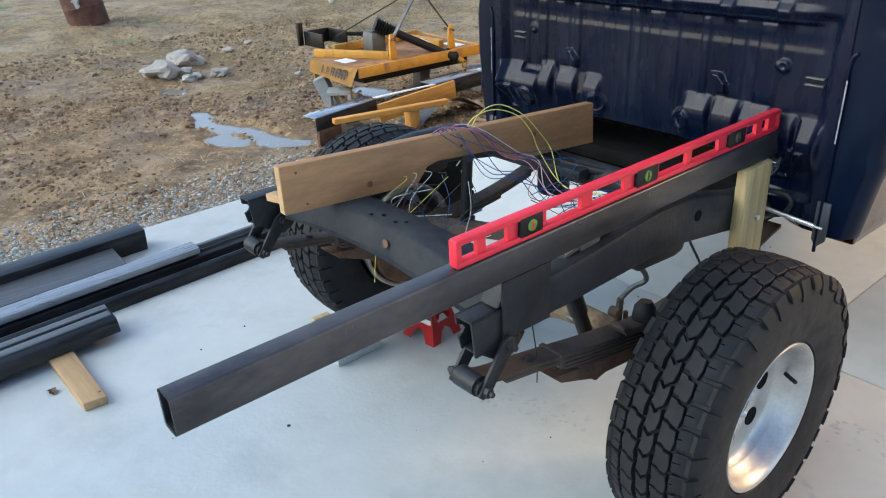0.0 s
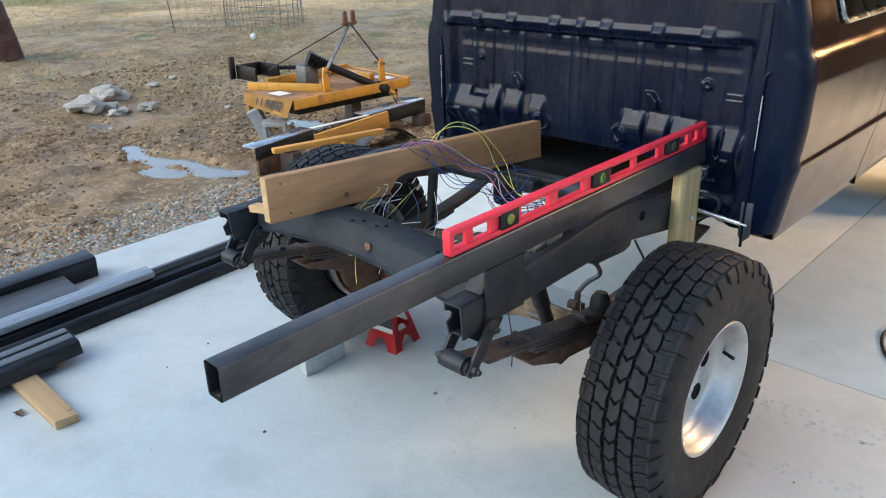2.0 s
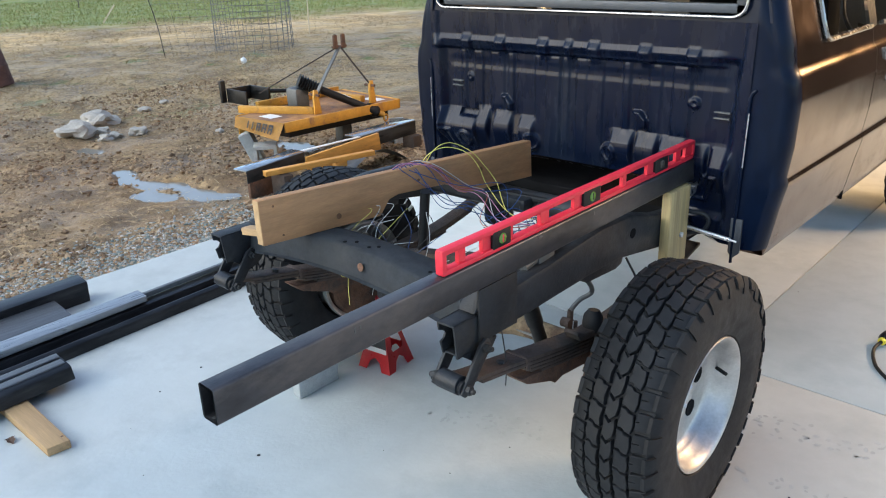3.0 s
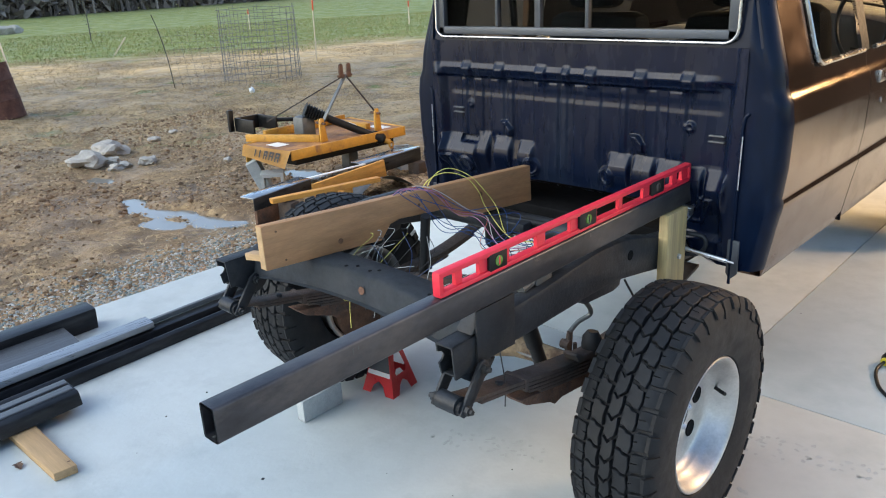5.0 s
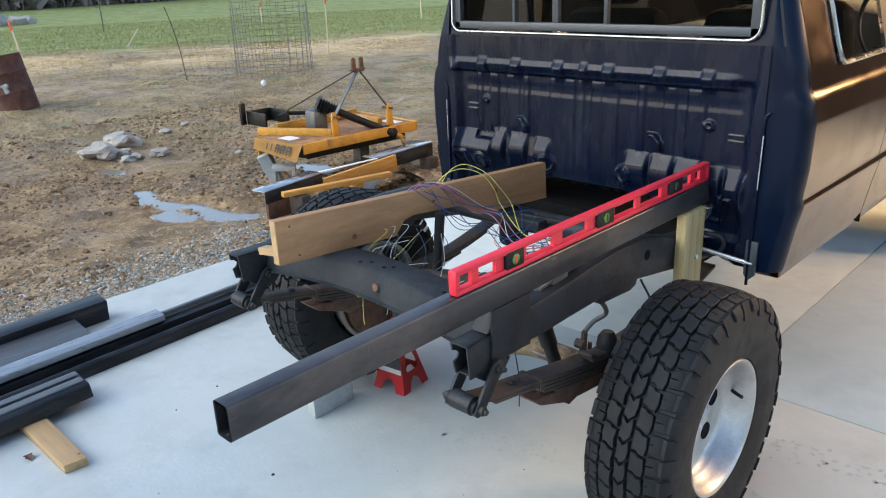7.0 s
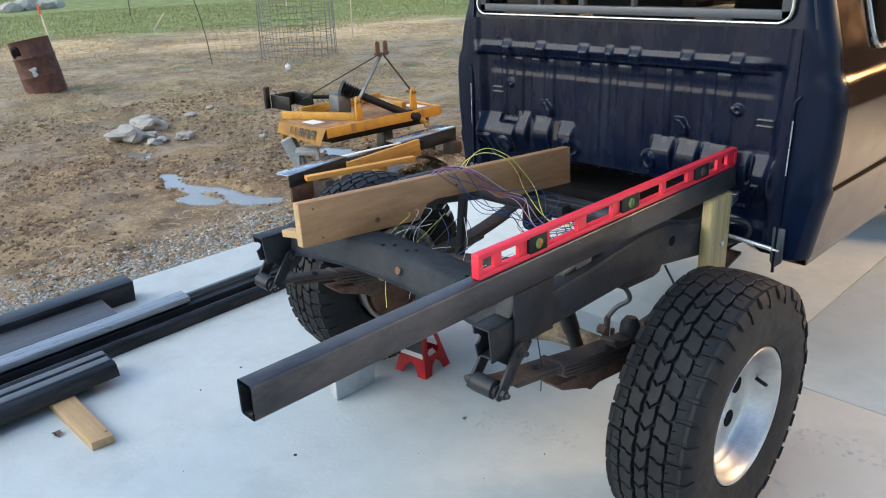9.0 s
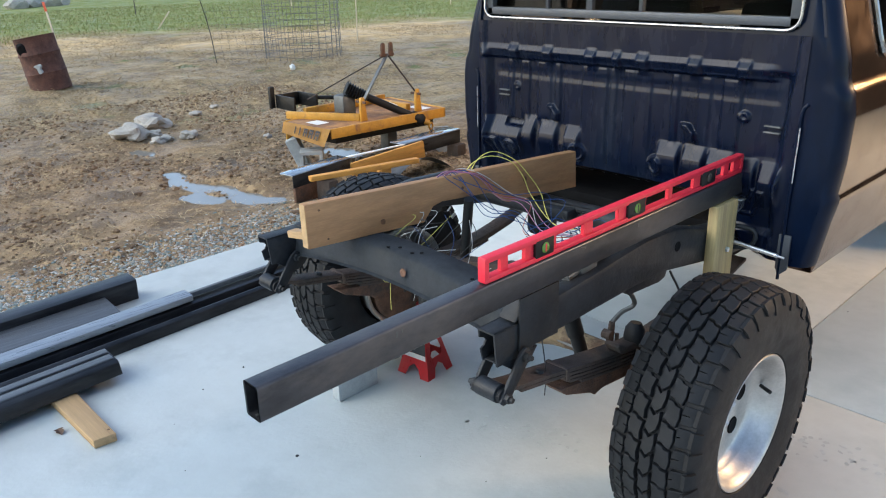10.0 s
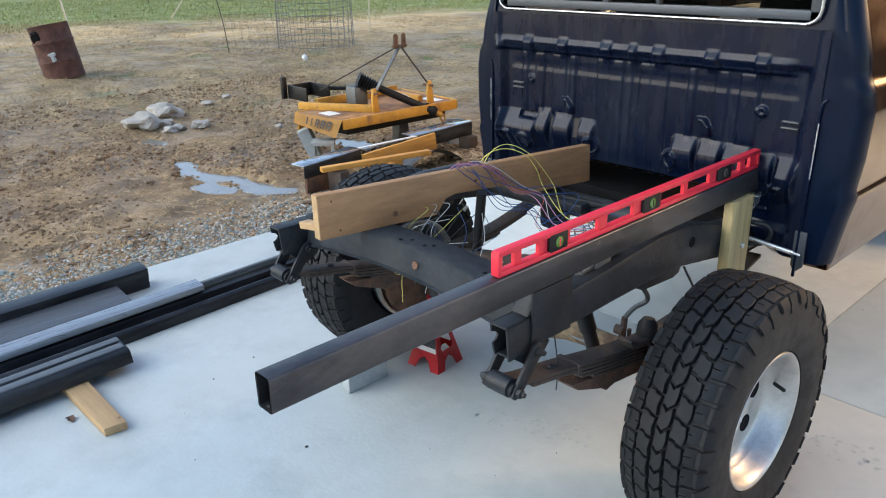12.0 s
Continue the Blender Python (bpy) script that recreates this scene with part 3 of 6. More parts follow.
def build_crossmembers():
    def section(s):
        x = -0.994 + s * 0.962
        arch = math.sin(math.pi * clamp01((s - 0.02) / 0.96)) ** 0.8
        flare = abs(2 * s - 1) ** 2.5
        top = 0.824 + 0.050 * arch
        yr, yf = 0.775 - 0.01 * flare, 0.905 + 0.05 * flare
        low = top - 0.086 + 0.012 * flare
        return [(x, yr - 0.012, low - 0.004), (x, yr, low), (x, yr + 0.012, top - 0.012), (x, yr + 0.026, top), (x, yf - 0.02, top), (x, yf - 0.006, top - 0.012), (x, yf, low)]

    bm = bmesh.new()
    rows = [[bm.verts.new(p) for p in section(i / 40)] for i in range(41)]
    for a, b in zip(rows, rows[1:]):
        for k in range(6):
            bm.faces.new((a[k], b[k], b[k + 1], a[k + 1]))
    bmesh.ops.solidify(bm, geom=bm.faces, thickness=0.004)
    c = part("rear_crossmember", bm, DUSTY, truck, "arched dark grey pressed-steel rear crossmember", 50)
    part("rust_spot", lathe([(0.013, 0), (0.012, 0.0012)], (-0.44, 0.775, 0.826), (0, -1, 0.2), 18), RUST, c)
    # black discs painted as the shaded depth of small holes
    for x, y in ((-0.53, 0.80), (-0.50, 0.82), (-0.44, 0.815), (-0.42, 0.835), (-0.20, 0.82)):
        part("hole", lathe([(0.006, 0), (0.006, 0.0015)], (x, y, 0.8775 - 0.20 * (x + 0.5) ** 2), (0, 0, 1), 10), BLACKOUT, c)
    f = part("front_crossmember", rod((-1.0, 1.62, 0.80), (-0.03, 1.62, 0.80), 0.045, 20), FRAME, truck, "black tubular crossmember")
    part("cable_tray", box(-0.72, -0.40, 1.52, 1.60, 0.80, 0.84, 0.01), FRAME, f)
    k = part("charcoal_canister", lathe([(0.05, 0), (0.055, 0.01), (0.055, 0.11), (0.045, 0.12)], (-0.56, 1.58, 0.715), (0, 0, 1), 24), BLACKP, truck, "dark canister hung behind the crossmember")
    part("filler_neck", pipe(smooth_line([(-0.56, 1.58, 0.82), (-0.60, 1.57, 0.86), (-0.70, 1.6, 0.86)]), 0.010, 12), BLACKP, k)
    b = part("rusty_bracket", prism([(-0.98, 0.60), (-0.62, 0.69), (-0.40, 0.73), (-0.40, 0.70), (-0.62, 0.65), (-0.98, 0.555)], "y", 1.20, 1.26, 0.004), RUSTBAR, truck, "brown rusty sway bar bracket")
    part("clamp", box(-0.90, -0.84, 1.19, 1.27, 0.57, 0.62, 0.005), RUST, b)
    g = part("gusset_plate", prism([(0.748, 0.896), (0.748, 0.748), (0.905, 0.745), (0.905, 0.896)], "x", 0.0265, 0.034, 0.002), FRAME, truck, "flat dark steel bed mount plate")
    part("mount_block", prism([(0.735, 0.832), (0.89, 0.846), (0.89, 0.895), (0.79, 0.893)], "x", -0.03, 0.026, 0.004), FRAME, g)
    part("bracket", join(box(-0.04, 0.0, 1.05, 1.13, 0.85, 0.885, 0.008), rod((-0.02, 1.0, 0.86), (-0.02, 1.18, 0.89), 0.016, 10)), GREYPAINT, g)


build_crossmembers()


def tyre_mesh(cx, cy, cz, side):
    """Carcass with a raised all-terrain tread: five rows of blocks round the crown."""
    half, ring = 0.135, TYRE_R - 0.018
    prof = [(RIM_R + 0.002, 0.118), (RIM_R + 0.012, 0.142), (0.27, 0.158), (0.33, 0.158), (0.365, 0.150), (0.385, 0.138), (ring - 0.003, 0.122), (ring, 0.07), (ring + 0.001, 0)]
    prof = prof + [(r, -h) for r, h in reversed(prof[:-1])]
    bm = lathe(prof + [(RIM_R + 0.003, -0.10), (RIM_R + 0.003, 0.10)], (cx, cy, cz), (1, 0, 0), 72, closed=True)
    n = 42
    verts, faces = [], []
    shift, squeeze = side * 0.024, 0.80

    def crown(w):
        return TYRE_R - 0.016 * (abs(w) / half) ** 2.6

    def put(w, th, r):
        verts.append((cx + shift + w * squeeze, cy + r * math.cos(th), cz + r * math.sin(th)))
        return len(verts) - 1

    for v in bm.verts:
        w = v.co.x - cx
        v.co.x = cx + shift + w * squeeze

    def block(outline, depth=0.019):
        th0 = sum(p[1] for p in outline) / len(outline)
        w0 = sum(p[0] for p in outline) / len(outline)
        lo = [put(w, th, crown(w) - depth) for w, th in outline]
        mid = [put(w, th, crown(w) - 0.002) for w, th in outline]
        top = [put(w + (w0 - w) * 0.07, th + (th0 - th) * 0.07, crown(w)) for w, th in outline]
        k = len(outline)
        for a, b in ((lo, mid), (mid, top)):
            for i in range(k):
                j = (i + 1) % k
                faces.append((a[i], a[j], b[j], b[i]))
        faces.append(tuple(top))

    step = 2 * math.pi / n

    def ribbed(t, w0, w1, bend, lean):
        """A block of an inner rib: stepped flanks and S-shaped cross slots."""
        g = 0.07 * step
        e0, e1 = t + g, t + step - g
        m = e0 + 0.55 * (e1 - e0)
        s0 = 0.10 * step * lean
        wm = (w0 + w1) / 2
        block([(w0, e0 - s0), (w0 + bend, m - s0), (w0, e1 - s0), (wm - 0.004, e1 - s0 * 0.6), (wm + 0.004, e1 + s0 * 0.6), (w1, e1 + s0), (w1 + bend, m + s0), (w1, e0 + s0), (wm + 0.004, e0 + s0 * 0.6), (wm - 0.004, e0 - s0 * 0.6)])

    def chevron(t):
        """A block of the centre rib, its cross slots bent to a V."""
        g = 0.08 * step
        e0, e1 = t + g, t + step - g
        m, v = (e0 + e1) / 2, 0.26 * step
        block([(-0.021, e0), (-0.017, m), (-0.021, e1), (0.0, e1 + v), (0.019, e1), (0.023, m), (0.019, e0), (0.0, e0 + v)])

    def shoulder(t, s, share):
        """A shoulder block with one straight sipe notch in its inner flank."""
        g = 0.085 * step
        e0, e1 = t + g, t + step - g
        m = (e0 + e1) / 2
        k = 0.05 * step
        block([(s * 0.139, e0), (s * 0.139, e1), (s * 0.090, e1 + k), (s * 0.086, m + k * 1.6), (s * (0.086 + share), m + k * 0.8), (s * (0.086 + share), m - k * 0.2), (s * 0.086, m + k * 0.2), (s * 0.090, e0 + k)])

    for i in range(n):
        t = i * step
        chevron(t)
        for s in (-1, 1):
            o3 = t + (0.3 if s > 0 else 0.75) * step
            if s > 0:
                ribbed(t + 0.45 * step, 0.030, 0.077, 0.005, 1.0)
            else:
                ribbed(t + 0.62 * step, -0.078, -0.030, -0.005, 1.0)
            shoulder(o3, s, 0.026 if i % 2 else 0.014)
            # shoulder lug running down the sidewall
            long_ = 0.050 if i % 2 else 0.032
            lug = []
            for (rr, ww) in ((0.396, 0.141), (0.396 - long_ * 0.5, 0.154), (0.396 - long_, 0.160)):
                for f in (0.14, 0.86):
                    th = o3 + f * step
                    lug.append((put(s * ww, th, rr), put(s * (ww - 0.014), th, rr - 0.002)))
            for q in (0, 2):
                a, b, c, d = lug[q], lug[q + 1], lug[q + 3], lug[q + 2]
                faces.append((a[0], b[0], c[0], d[0]))
                faces.append((a[0], d[0], d[1], a[1]))
                faces.append((b[0], c[0], c[1], b[1]))
            faces.append((lug[4][0], lug[5][0], lug[5][1], lug[4][1]))
            faces.append((lug[0][0], lug[1][0], lug[1][1], lug[0][1]))
    me = bpy.data.meshes.new("tmp")
    me.from_pydata(verts, [], faces)
    bm.from_mesh(me)
    bpy.data.meshes.remove(me)
    # rings and blocks of raised sidewall lettering, illegible
    for sd in (-1, 1):
        for rr in (0.275, 0.318):
            ringm = lathe([(rr, 0.156), (rr + 0.002, 0.1595), (rr + 0.004, 0.156)], (cx + shift - sd * 0.034, cy, cz), (sd, 0, 0), 64, closed=True)
            bm = join(bm, ringm)
    return bm


def build_wheel(cx, cy, side, label, letters=False, lift=0.0):
    c = Vector((cx, cy, HUB_Z + lift))
    lip = side * 0.135

    def ax(prof):
        return lathe([(r, h * side) for r, h in prof], c, (1, 0, 0), 64, closed=True)

    disc = ax([(0.001, 0.036), (0.055, 0.038), (0.060, 0.044), (0.110, 0.044), (0.142, 0.045), (0.150, 0.049), (0.156, 0.050), (0.164, 0.054), (0.172, 0.064), (0.176, 0.074), (0.180, 0.074), (0.178, 0.0), (0.170, -0.02), (0.001, 0.0)])
    w = part("wheel", disc, ALU, truck, label, 60)
    part("rim", ax([(0.174, 0.062), (0.177, 0.080), (0.184, 0.086), (0.187, 0.108), (0.191, 0.114), (0.194, 0.124), (0.200, 0.131), (RIM_R, 0.136), (RIM_R + 0.005, 0.137), (RIM_R + 0.008, 0.132), (RIM_R + 0.006, 0.118), (0.198, 0.11), (0.186, 0.0), (0.198, -0.11), (RIM_R + 0.006, -0.118), (RIM_R + 0.004, -0.137), (0.196, -0.134), (0.184, -0.10), (0.172, 0.0)]), ALU, w, "bright machined aluminium rim lip", 60)
    part("tyre", tyre_mesh(cx, cy, HUB_Z + lift, side), RUBBER, w, "black all-terrain tyre with deep blocky tread")
    for k in range(6):
        a = 2 * math.pi * k / 6 + 0.21
        p = c + Vector((side * 0.044, 0.109 * math.cos(a), 0.109 * math.sin(a)))
        # raised black disc; the hole's inner shade is only its colour
        part("wheel_hole", lathe([(0.0275, 0), (0.027, 0.0032), (0.0255, 0.0036), (0.024, 0.0030), (0.001, 0.0030)], p, (side, 0, 0), 24), BLACKOUT, w)
    part("hub", lathe([(0.048, 0), (0.048, 0.012), (0.040, 0.022), (0.012, 0.024)], c + Vector((side * 0.028, 0, 0)), (side, 0, 0), 28), GREYPAINT, w)
    for k in range(6):
        a = 2 * math.pi * k / 6
        part("lug_nut", lathe([(0.012, 0), (0.012, 0.02), (0.006, 0.026)], c + Vector((side * 0.026, 0.060 * math.cos(a), 0.060 * math.sin(a))), (side, 0, 0), 6), ZINC, w, smooth=20)
    vp = c + Vector((side * 0.078, 0.168, 0.03))
    part("valve_stem", pipe([vp, vp + Vector((side * 0.02, -0.01, 0)), vp + Vector((side * 0.04, -0.022, 0.002))], 0.006, 10), BLACKP, w)
    if letters:
        for k in range(4):
            a = radians(32 + 8 * k)
            m = Matrix.Translation(c + Vector((-side * 0.120, 0, 0))) @ Matrix.Rotation(a, 4, "X")
            part("sidewall_mark", box(-0.002, 0.002, 0.345, 0.372, -0.010, -0.004 if k % 2 else 0.006, 0.001, m), WHITE, w, "white outlined bar on the sidewall")
    return w


build_wheel(0.268, HUB_Y, 1, "polished aluminium dished wheel with a chunky off-road tyre")
build_wheel(-1.235, HUB_Y, -1, "far rear wheel with white sidewall marks on its inner face", True, 0.035)
build_wheel(0.20, 4.85, 1, "front wheel under the cab")
build_wheel(-1.15, 4.85, -1, "front wheel under the cab")


# ---- truck: cab ----
CAB_Y, ROOF_Z = 1.90, 1.98
WIDTHS = [(0.620, 0.755), (0.700, 0.780), (0.850, 0.805), (0.925, 0.820), (0.945, 0.812), (1.050, 0.823), (1.200, 0.826), (1.275, 0.815), (1.295, 0.798), (1.370, 0.788), (1.600, 0.725), (1.850, 0.650)]


def half_width(z):
    for (a, wa), (b, wb) in zip(WIDTHS, WIDTHS[1:]):
        if z <= b:
            return wa + (wb - wa) * clamp01((z - a) / (b - a))
    return WIDTHS[-1][1]


def floor_edge(dx):
    """Lower edge of the cab's back: high over the frame tunnel, low at the corners."""
    return 0.885 - 0.185 * smoothstep(0.26, 0.60, abs(dx - 0.05))


def pad(x, z, x0, x1, z0, z1, soft=0.012):
    return smoothstep(x0 - soft, x0, x) * (1 - smoothstep(x1, x1 + soft, x)) * smoothstep(z0 - soft, z0, z) * (1 - smoothstep(z1, z1 + soft, z))


RIB_BUMPS = (-0.975, -0.799, -0.593, -0.478, -0.369, -0.165, 0.014)


def back_relief(x, z):
    """How far the pressed back panel stands out towards the bed, in metres."""
    d = 0.0
    # shallow field below the ridge
    d -= 0.022 * pad(x, z, -1.10, 0.15, 0.80, 1.300, 0.03)
    # ridge: a long slope on top, a short fall below, tapered at its ends
    run = smoothstep(-1.17, -1.12, x) * (1 - smoothstep(0.07, 0.14, x))
    ridge = (1 - clamp01((z - 1.306) / 0.040)) * smoothstep(1.284, 1.298, z)
    d += 0.019 * ridge * run
    # its seven saddles
    for k, c in enumerate(RIB_BUMPS):
        wide = 0.011 if k == 3 else 0.018
        d += 0.013 * smoothstep(c - wide - 0.009, c - wide, x) * (1 - smoothstep(c + wide, c + wide + 0.009, x)) * (1 - clamp01((z - 1.318) / 0.038)) * smoothstep(1.262, 1.300, z)
    # shallow groove along the top of the field
    d -= 0.003 * pad(x, z, -1.07, 0.12, 1.230, 1.240, 0.024)
    # upright ribs
    for k, c in enumerate((-1.01, -0.93, -0.83, -0.76, -0.62, -0.56, -0.50, -0.43, -0.37, -0.24, -0.13, -0.03)):
        low = 1.05 if (c < -0.65 or c > -0.28) else 0.91
        wide = 0.008 + 0.010 * (k % 3)
        d += (0.008 if k % 2 else 0.006) * smoothstep(c - wide - 0.012, c - wide, x) * (1 - smoothstep(c + wide, c + wide + 0.012, x)) * smoothstep(low - 0.03, low + 0.03, z) * (1 - smoothstep(1.275, 1.30, z))
    # mounting pads with sloped tops
    for x0, x1, zb, zt, h in ((-1.125, -0.93, 0.972, 1.040, 0.030), (-0.93, -0.870, 0.990, 1.062, 0.030), (-0.840, -0.756, 1.000, 1.052, 0.024), (-0.712, -0.645, 0.996, 1.044, 0.023),
                              (-0.288, -0.205, 0.996, 1.044, 0.023), (-0.185, -0.107, 0.994, 1.044, 0.023), (-0.090, -0.005, 0.994, 1.042, 0.023), (0.010, 0.080, 0.988, 1.030, 0.021), (0.100, 0.172, 0.962, 1.026, 0.028)):
        slope = 1 - clamp01((z - zb) / (zt - zb))
        foot = smoothstep(zb - 0.105, zb - 0.012, z)
        d += h * slope * foot * smoothstep(x0 - 0.008, x0 + 0.004, x) * (1 - smoothstep(x1 - 0.004, x1 + 0.008, x))
    # the ledges that the pads grow from
    for x0, x1 in ((-1.12, -0.65), (-0.29, 0.165)):
        d += 0.012 * smoothstep(x0 - 0.03, x0, x) * (1 - smoothstep(x1, x1 + 0.03, x)) * smoothstep(0.80, 0.93, z) * (1 - clamp01((z - 0.960) / 0.080))
    # pocket in the first pad, hooks
    d -= 0.020 * pad(x, z, -1.025, -0.930, 1.010, 1.034, 0.005)
    for hx in (-0.765, -0.165):
        u = x - hx + 0.9 * max(0.0, z - 1.085)
        d += 0.020 * pad(u, z, -0.012, 0.012, 1.060, 1.112, 0.007)
    # round bosses
    for cx, cz, r in ((-0.99, 0.912, 0.034), (-0.65, 0.940, 0.034), (-0.298, 0.947, 0.034), (-0.974, 1.174, 0.014), (0.02, 1.165, 0.016)):
        q = math.hypot(x - cx, z - cz)
        d += 0.010 * (1 - smoothstep(r - 0.004, r + 0.008, q)) - 0.005 * (1 - smoothstep(r - 0.016, r - 0.004, q))
    # long slanted pressings low at each side
    for cx, cz, lean in ((-1.075, 0.90, -0.35), (0.085, 0.88, 0.45)):
        u, v = (x - cx) - lean * (z - cz), z - cz
        d += 0.010 * pad(u, v, -0.022, 0.022, -0.045, 0.045, 0.008) - 0.008 * pad(u, v, -0.010, 0.010, -0.034, 0.034, 0.006)
    # raised side frames
    d += 0.012 * smoothstep(0.615, 0.64, abs(x - XC) - 0.03 * smoothstep(1.1, 1.35, z))
    # slight dents
    d += 0.003 * noise.noise(Vector((x * 5, z * 5, 3.1)))
    return d


def build_cab():
    top = 1.437

    def back(u, v):
        x = XC - 0.69 + 1.38 * u
        lo = floor_edge(x - XC)
        z = lo + (top - lo) * v
        return (x, CAB_Y - back_relief(x, z), z)

    b = part("cab_back_panel", grid(330, 200, back), DUSTNAVY, truck, "dusty dark navy pressed-steel cab back with ribs and pads", 60)

    def lip(u, v):
        x = XC - 0.66 + 1.32 * u
        z = floor_edge(x - XC)
        return (x, CAB_Y + 0.006 - 0.03 * v, z - 0.004 + 0.012 * v)

    part("lower_flange", grid(80, 3, lip), DUSTNAVY, b)
    # corner panels wrapping to the sides
    for s in (-1, 1):
        def corner(u, v, s=s):
            z0 = 0.69
            z = z0 + (1.88 - z0) * v
            w = half_width(z)
            a = u
            if a < 0.55:
                k = a / 0.55
                dx, y = 0.683 + (w - 0.045 - 0.683) * k, CAB_Y - 0.008 + 0.012 * k * k
            else:
                k = (a - 0.55) / 0.45 * math.pi / 2
                dx, y = w - 0.045 + 0.045 * math.sin(k), CAB_Y + 0.004 + 0.065 * (1 - math.cos(k))
            if z > top:
                dx = max(dx, half_width(z) - 0.12 + 0.12 * a)
            return (XC + s * dx, y + 0.10 * max(0, z - top), z)

        c = part("cab_corner", grid(22, 60, corner), NAVY, truck, "navy rear cab corner with a vertical weld seam", 60)
        part("weld_seam", pipe(smooth_line([(XC + s * 0.688, CAB_Y - 0.014, 0.64), (XC + s * 0.690, CAB_Y - 0.016, 0.95), (XC + s * 0.692, CAB_Y - 0.014, 1.19), (XC + s * 0.708, CAB_Y - 0.010, 1.235)]), 0.0055), NAVY, c)
        part("bare_metal_edge", pipe([(XC + s * 0.694, CAB_Y - 0.0195, 0.98), (XC + s * 0.696, CAB_Y - 0.0195, 1.16)], 0.0022, 6), ZINC, c, "scratched bare metal along the seam")
        part("lower_bracket", prism([(XC + s * 0.69, 0.655), (XC + s * 0.715, 0.68), (XC + s * 0.715, 0.80), (XC + s * 0.675, 0.80), (XC + s * 0.675, 0.68)], "y", CAB_Y - 0.018, CAB_Y - 0.008, 0.002), GREYMETAL, c, "scuffed grey lower corner bracket")

    # ring of sheet round the rear window
    z0, z1, wl, wr = 1.437, 1.80, XC - 0.655, XC + 0.645
    inset = lambda z: 0.10 * max(0, z - top)
    bm = join(grid(40, 2, lambda u, v: (XC - 0.69 + 1.38 * u, CAB_Y + inset(z0 + 0.02 * v), z0 + 0.018 * v)),
              grid(40, 4, lambda u, v: (XC - 0.60 + 1.20 * u, CAB_Y + inset(z1) + 0.25 * v * v, z1 + (ROOF_Z - z1) * v)))
    for s in (-1, 1):
        bm = join(bm, grid(4, 12, lambda u, v, s=s: (XC + s * (0.64 + 0.09 * u - 0.10 * v * u), CAB_Y + inset(1.437 + 0.4 * v) + 0.002, 1.437 + 0.40 * v)))
    part("window_surround", bm, NAVY, truck, "", 60)
    for cx, cz in ((-1.038, 1.154), (0.122, 1.146)):
        for k in (0, 1):
            part("vent_slot", box(cx - 0.027, cx + 0.027, CAB_Y + 0.004, CAB_Y + 0.019, cz - 0.0025 - 0.020 * k, cz + 0.0025 - 0.020 * k, 0.001), GREYPAINT, b, "bare metal edge of a vent slot")
    rw = part("rear_window", box(wl + 0.02, wr - 0.02, CAB_Y + 0.020, CAB_Y + 0.024, 1.47, 1.80, 0.0), GLASS, truck, "sliding rear window with grey frame and chrome trim")
    rw.visible_shadow = False
    fy0, fy1 = CAB_Y + 0.000, CAB_Y + 0.030
    part("window_frame", join(box(wl + 0.004, wr - 0.004, fy0, fy1, 1.462, 1.492, 0.004), box(wl, wl + 0.035, fy0, fy1, 1.462, 1.80, 0.004), box(wr - 0.035, wr, fy0, fy1, 1.462, 1.80, 0.004)), GREYMETAL, rw)
    for x, ww in ((-0.815, 0.014), (-0.615, 0.028), (-0.395, 0.016)):
        part("mullion", box(x - ww / 2, x + ww / 2, fy0 + 0.003, fy1, 1.49, 1.80, 0.003), GREYMETAL, rw)
    r = 0.045
    arc = [(wl - 0.004, CAB_Y - 0.004, 1.80), (wl - 0.004, CAB_Y - 0.006, 1.50)]
    arc += [(wl - 0.004 + r - r * math.cos(a), CAB_Y - 0.008, 1.452 + r - r * math.sin(a)) for a in np.linspace(0.2, math.pi / 2, 6)]
    arc += [(wr + 0.004 - r + r * math.sin(a), CAB_Y - 0.008, 1.452 + r - r * math.cos(a)) for a in np.linspace(0, math.pi / 2 - 0.2, 6)]
    arc += [(wr + 0.004, CAB_Y - 0.006, 1.50), (wr + 0.004, CAB_Y - 0.004, 1.80)]
    part("chrome_trim", pipe(arc, 0.0055, 10), CHROME, rw, "chrome strip round the rear window")

    # sides: lower body, pillars, roof
    def side_panel(s, y0, y1, z0, z1, name, nu=30, nv=40, mat=BODYSIDE, parent=truck, push=0.0):
        def f(u, v):
            z = z0 + (z1 - z0) * v
            y = y0 + (y1 - y0) * u
            crown = 0.010 * math.sin(math.pi * clamp01((y - 1.97) / 2.6))
            return (XC + s * (half_width(z) + crown + push), y, z)

        return part(name, grid(nu, nv, f), mat, parent, "", 60)

    for s in (-1, 1):
        quarter = side_panel(s, 1.965, 2.755, 0.665, 1.352, "quarter_panel", 34, 70)
        tagged(quarter, "glossy bronze-brown rear quarter panel reflecting warm light")
        side_panel(s, 1.965, 2.19, 1.352, 1.85, "rear_pillar", 10, 30, parent=quarter)
        door = side_panel(s, 2.763, 3.78, 0.665, 1.352, "door", 40, 70)
        tagged(door, "glossy bronze-brown cab door reflecting warm light")
        part("door_gap", box(XC + s * 0.70, XC + s * 0.788, 2.755, 2.763, 0.66, 1.352, 0), BLACKOUT, door)
        side_panel(s, 2.71, 2.80, 1.352, 1.85, "centre_pillar", 4, 20, parent=door, mat=BLACKP)
        side_panel(s, 3.786, 4.25, 0.80, 1.352, "front_fender", 16, 40)
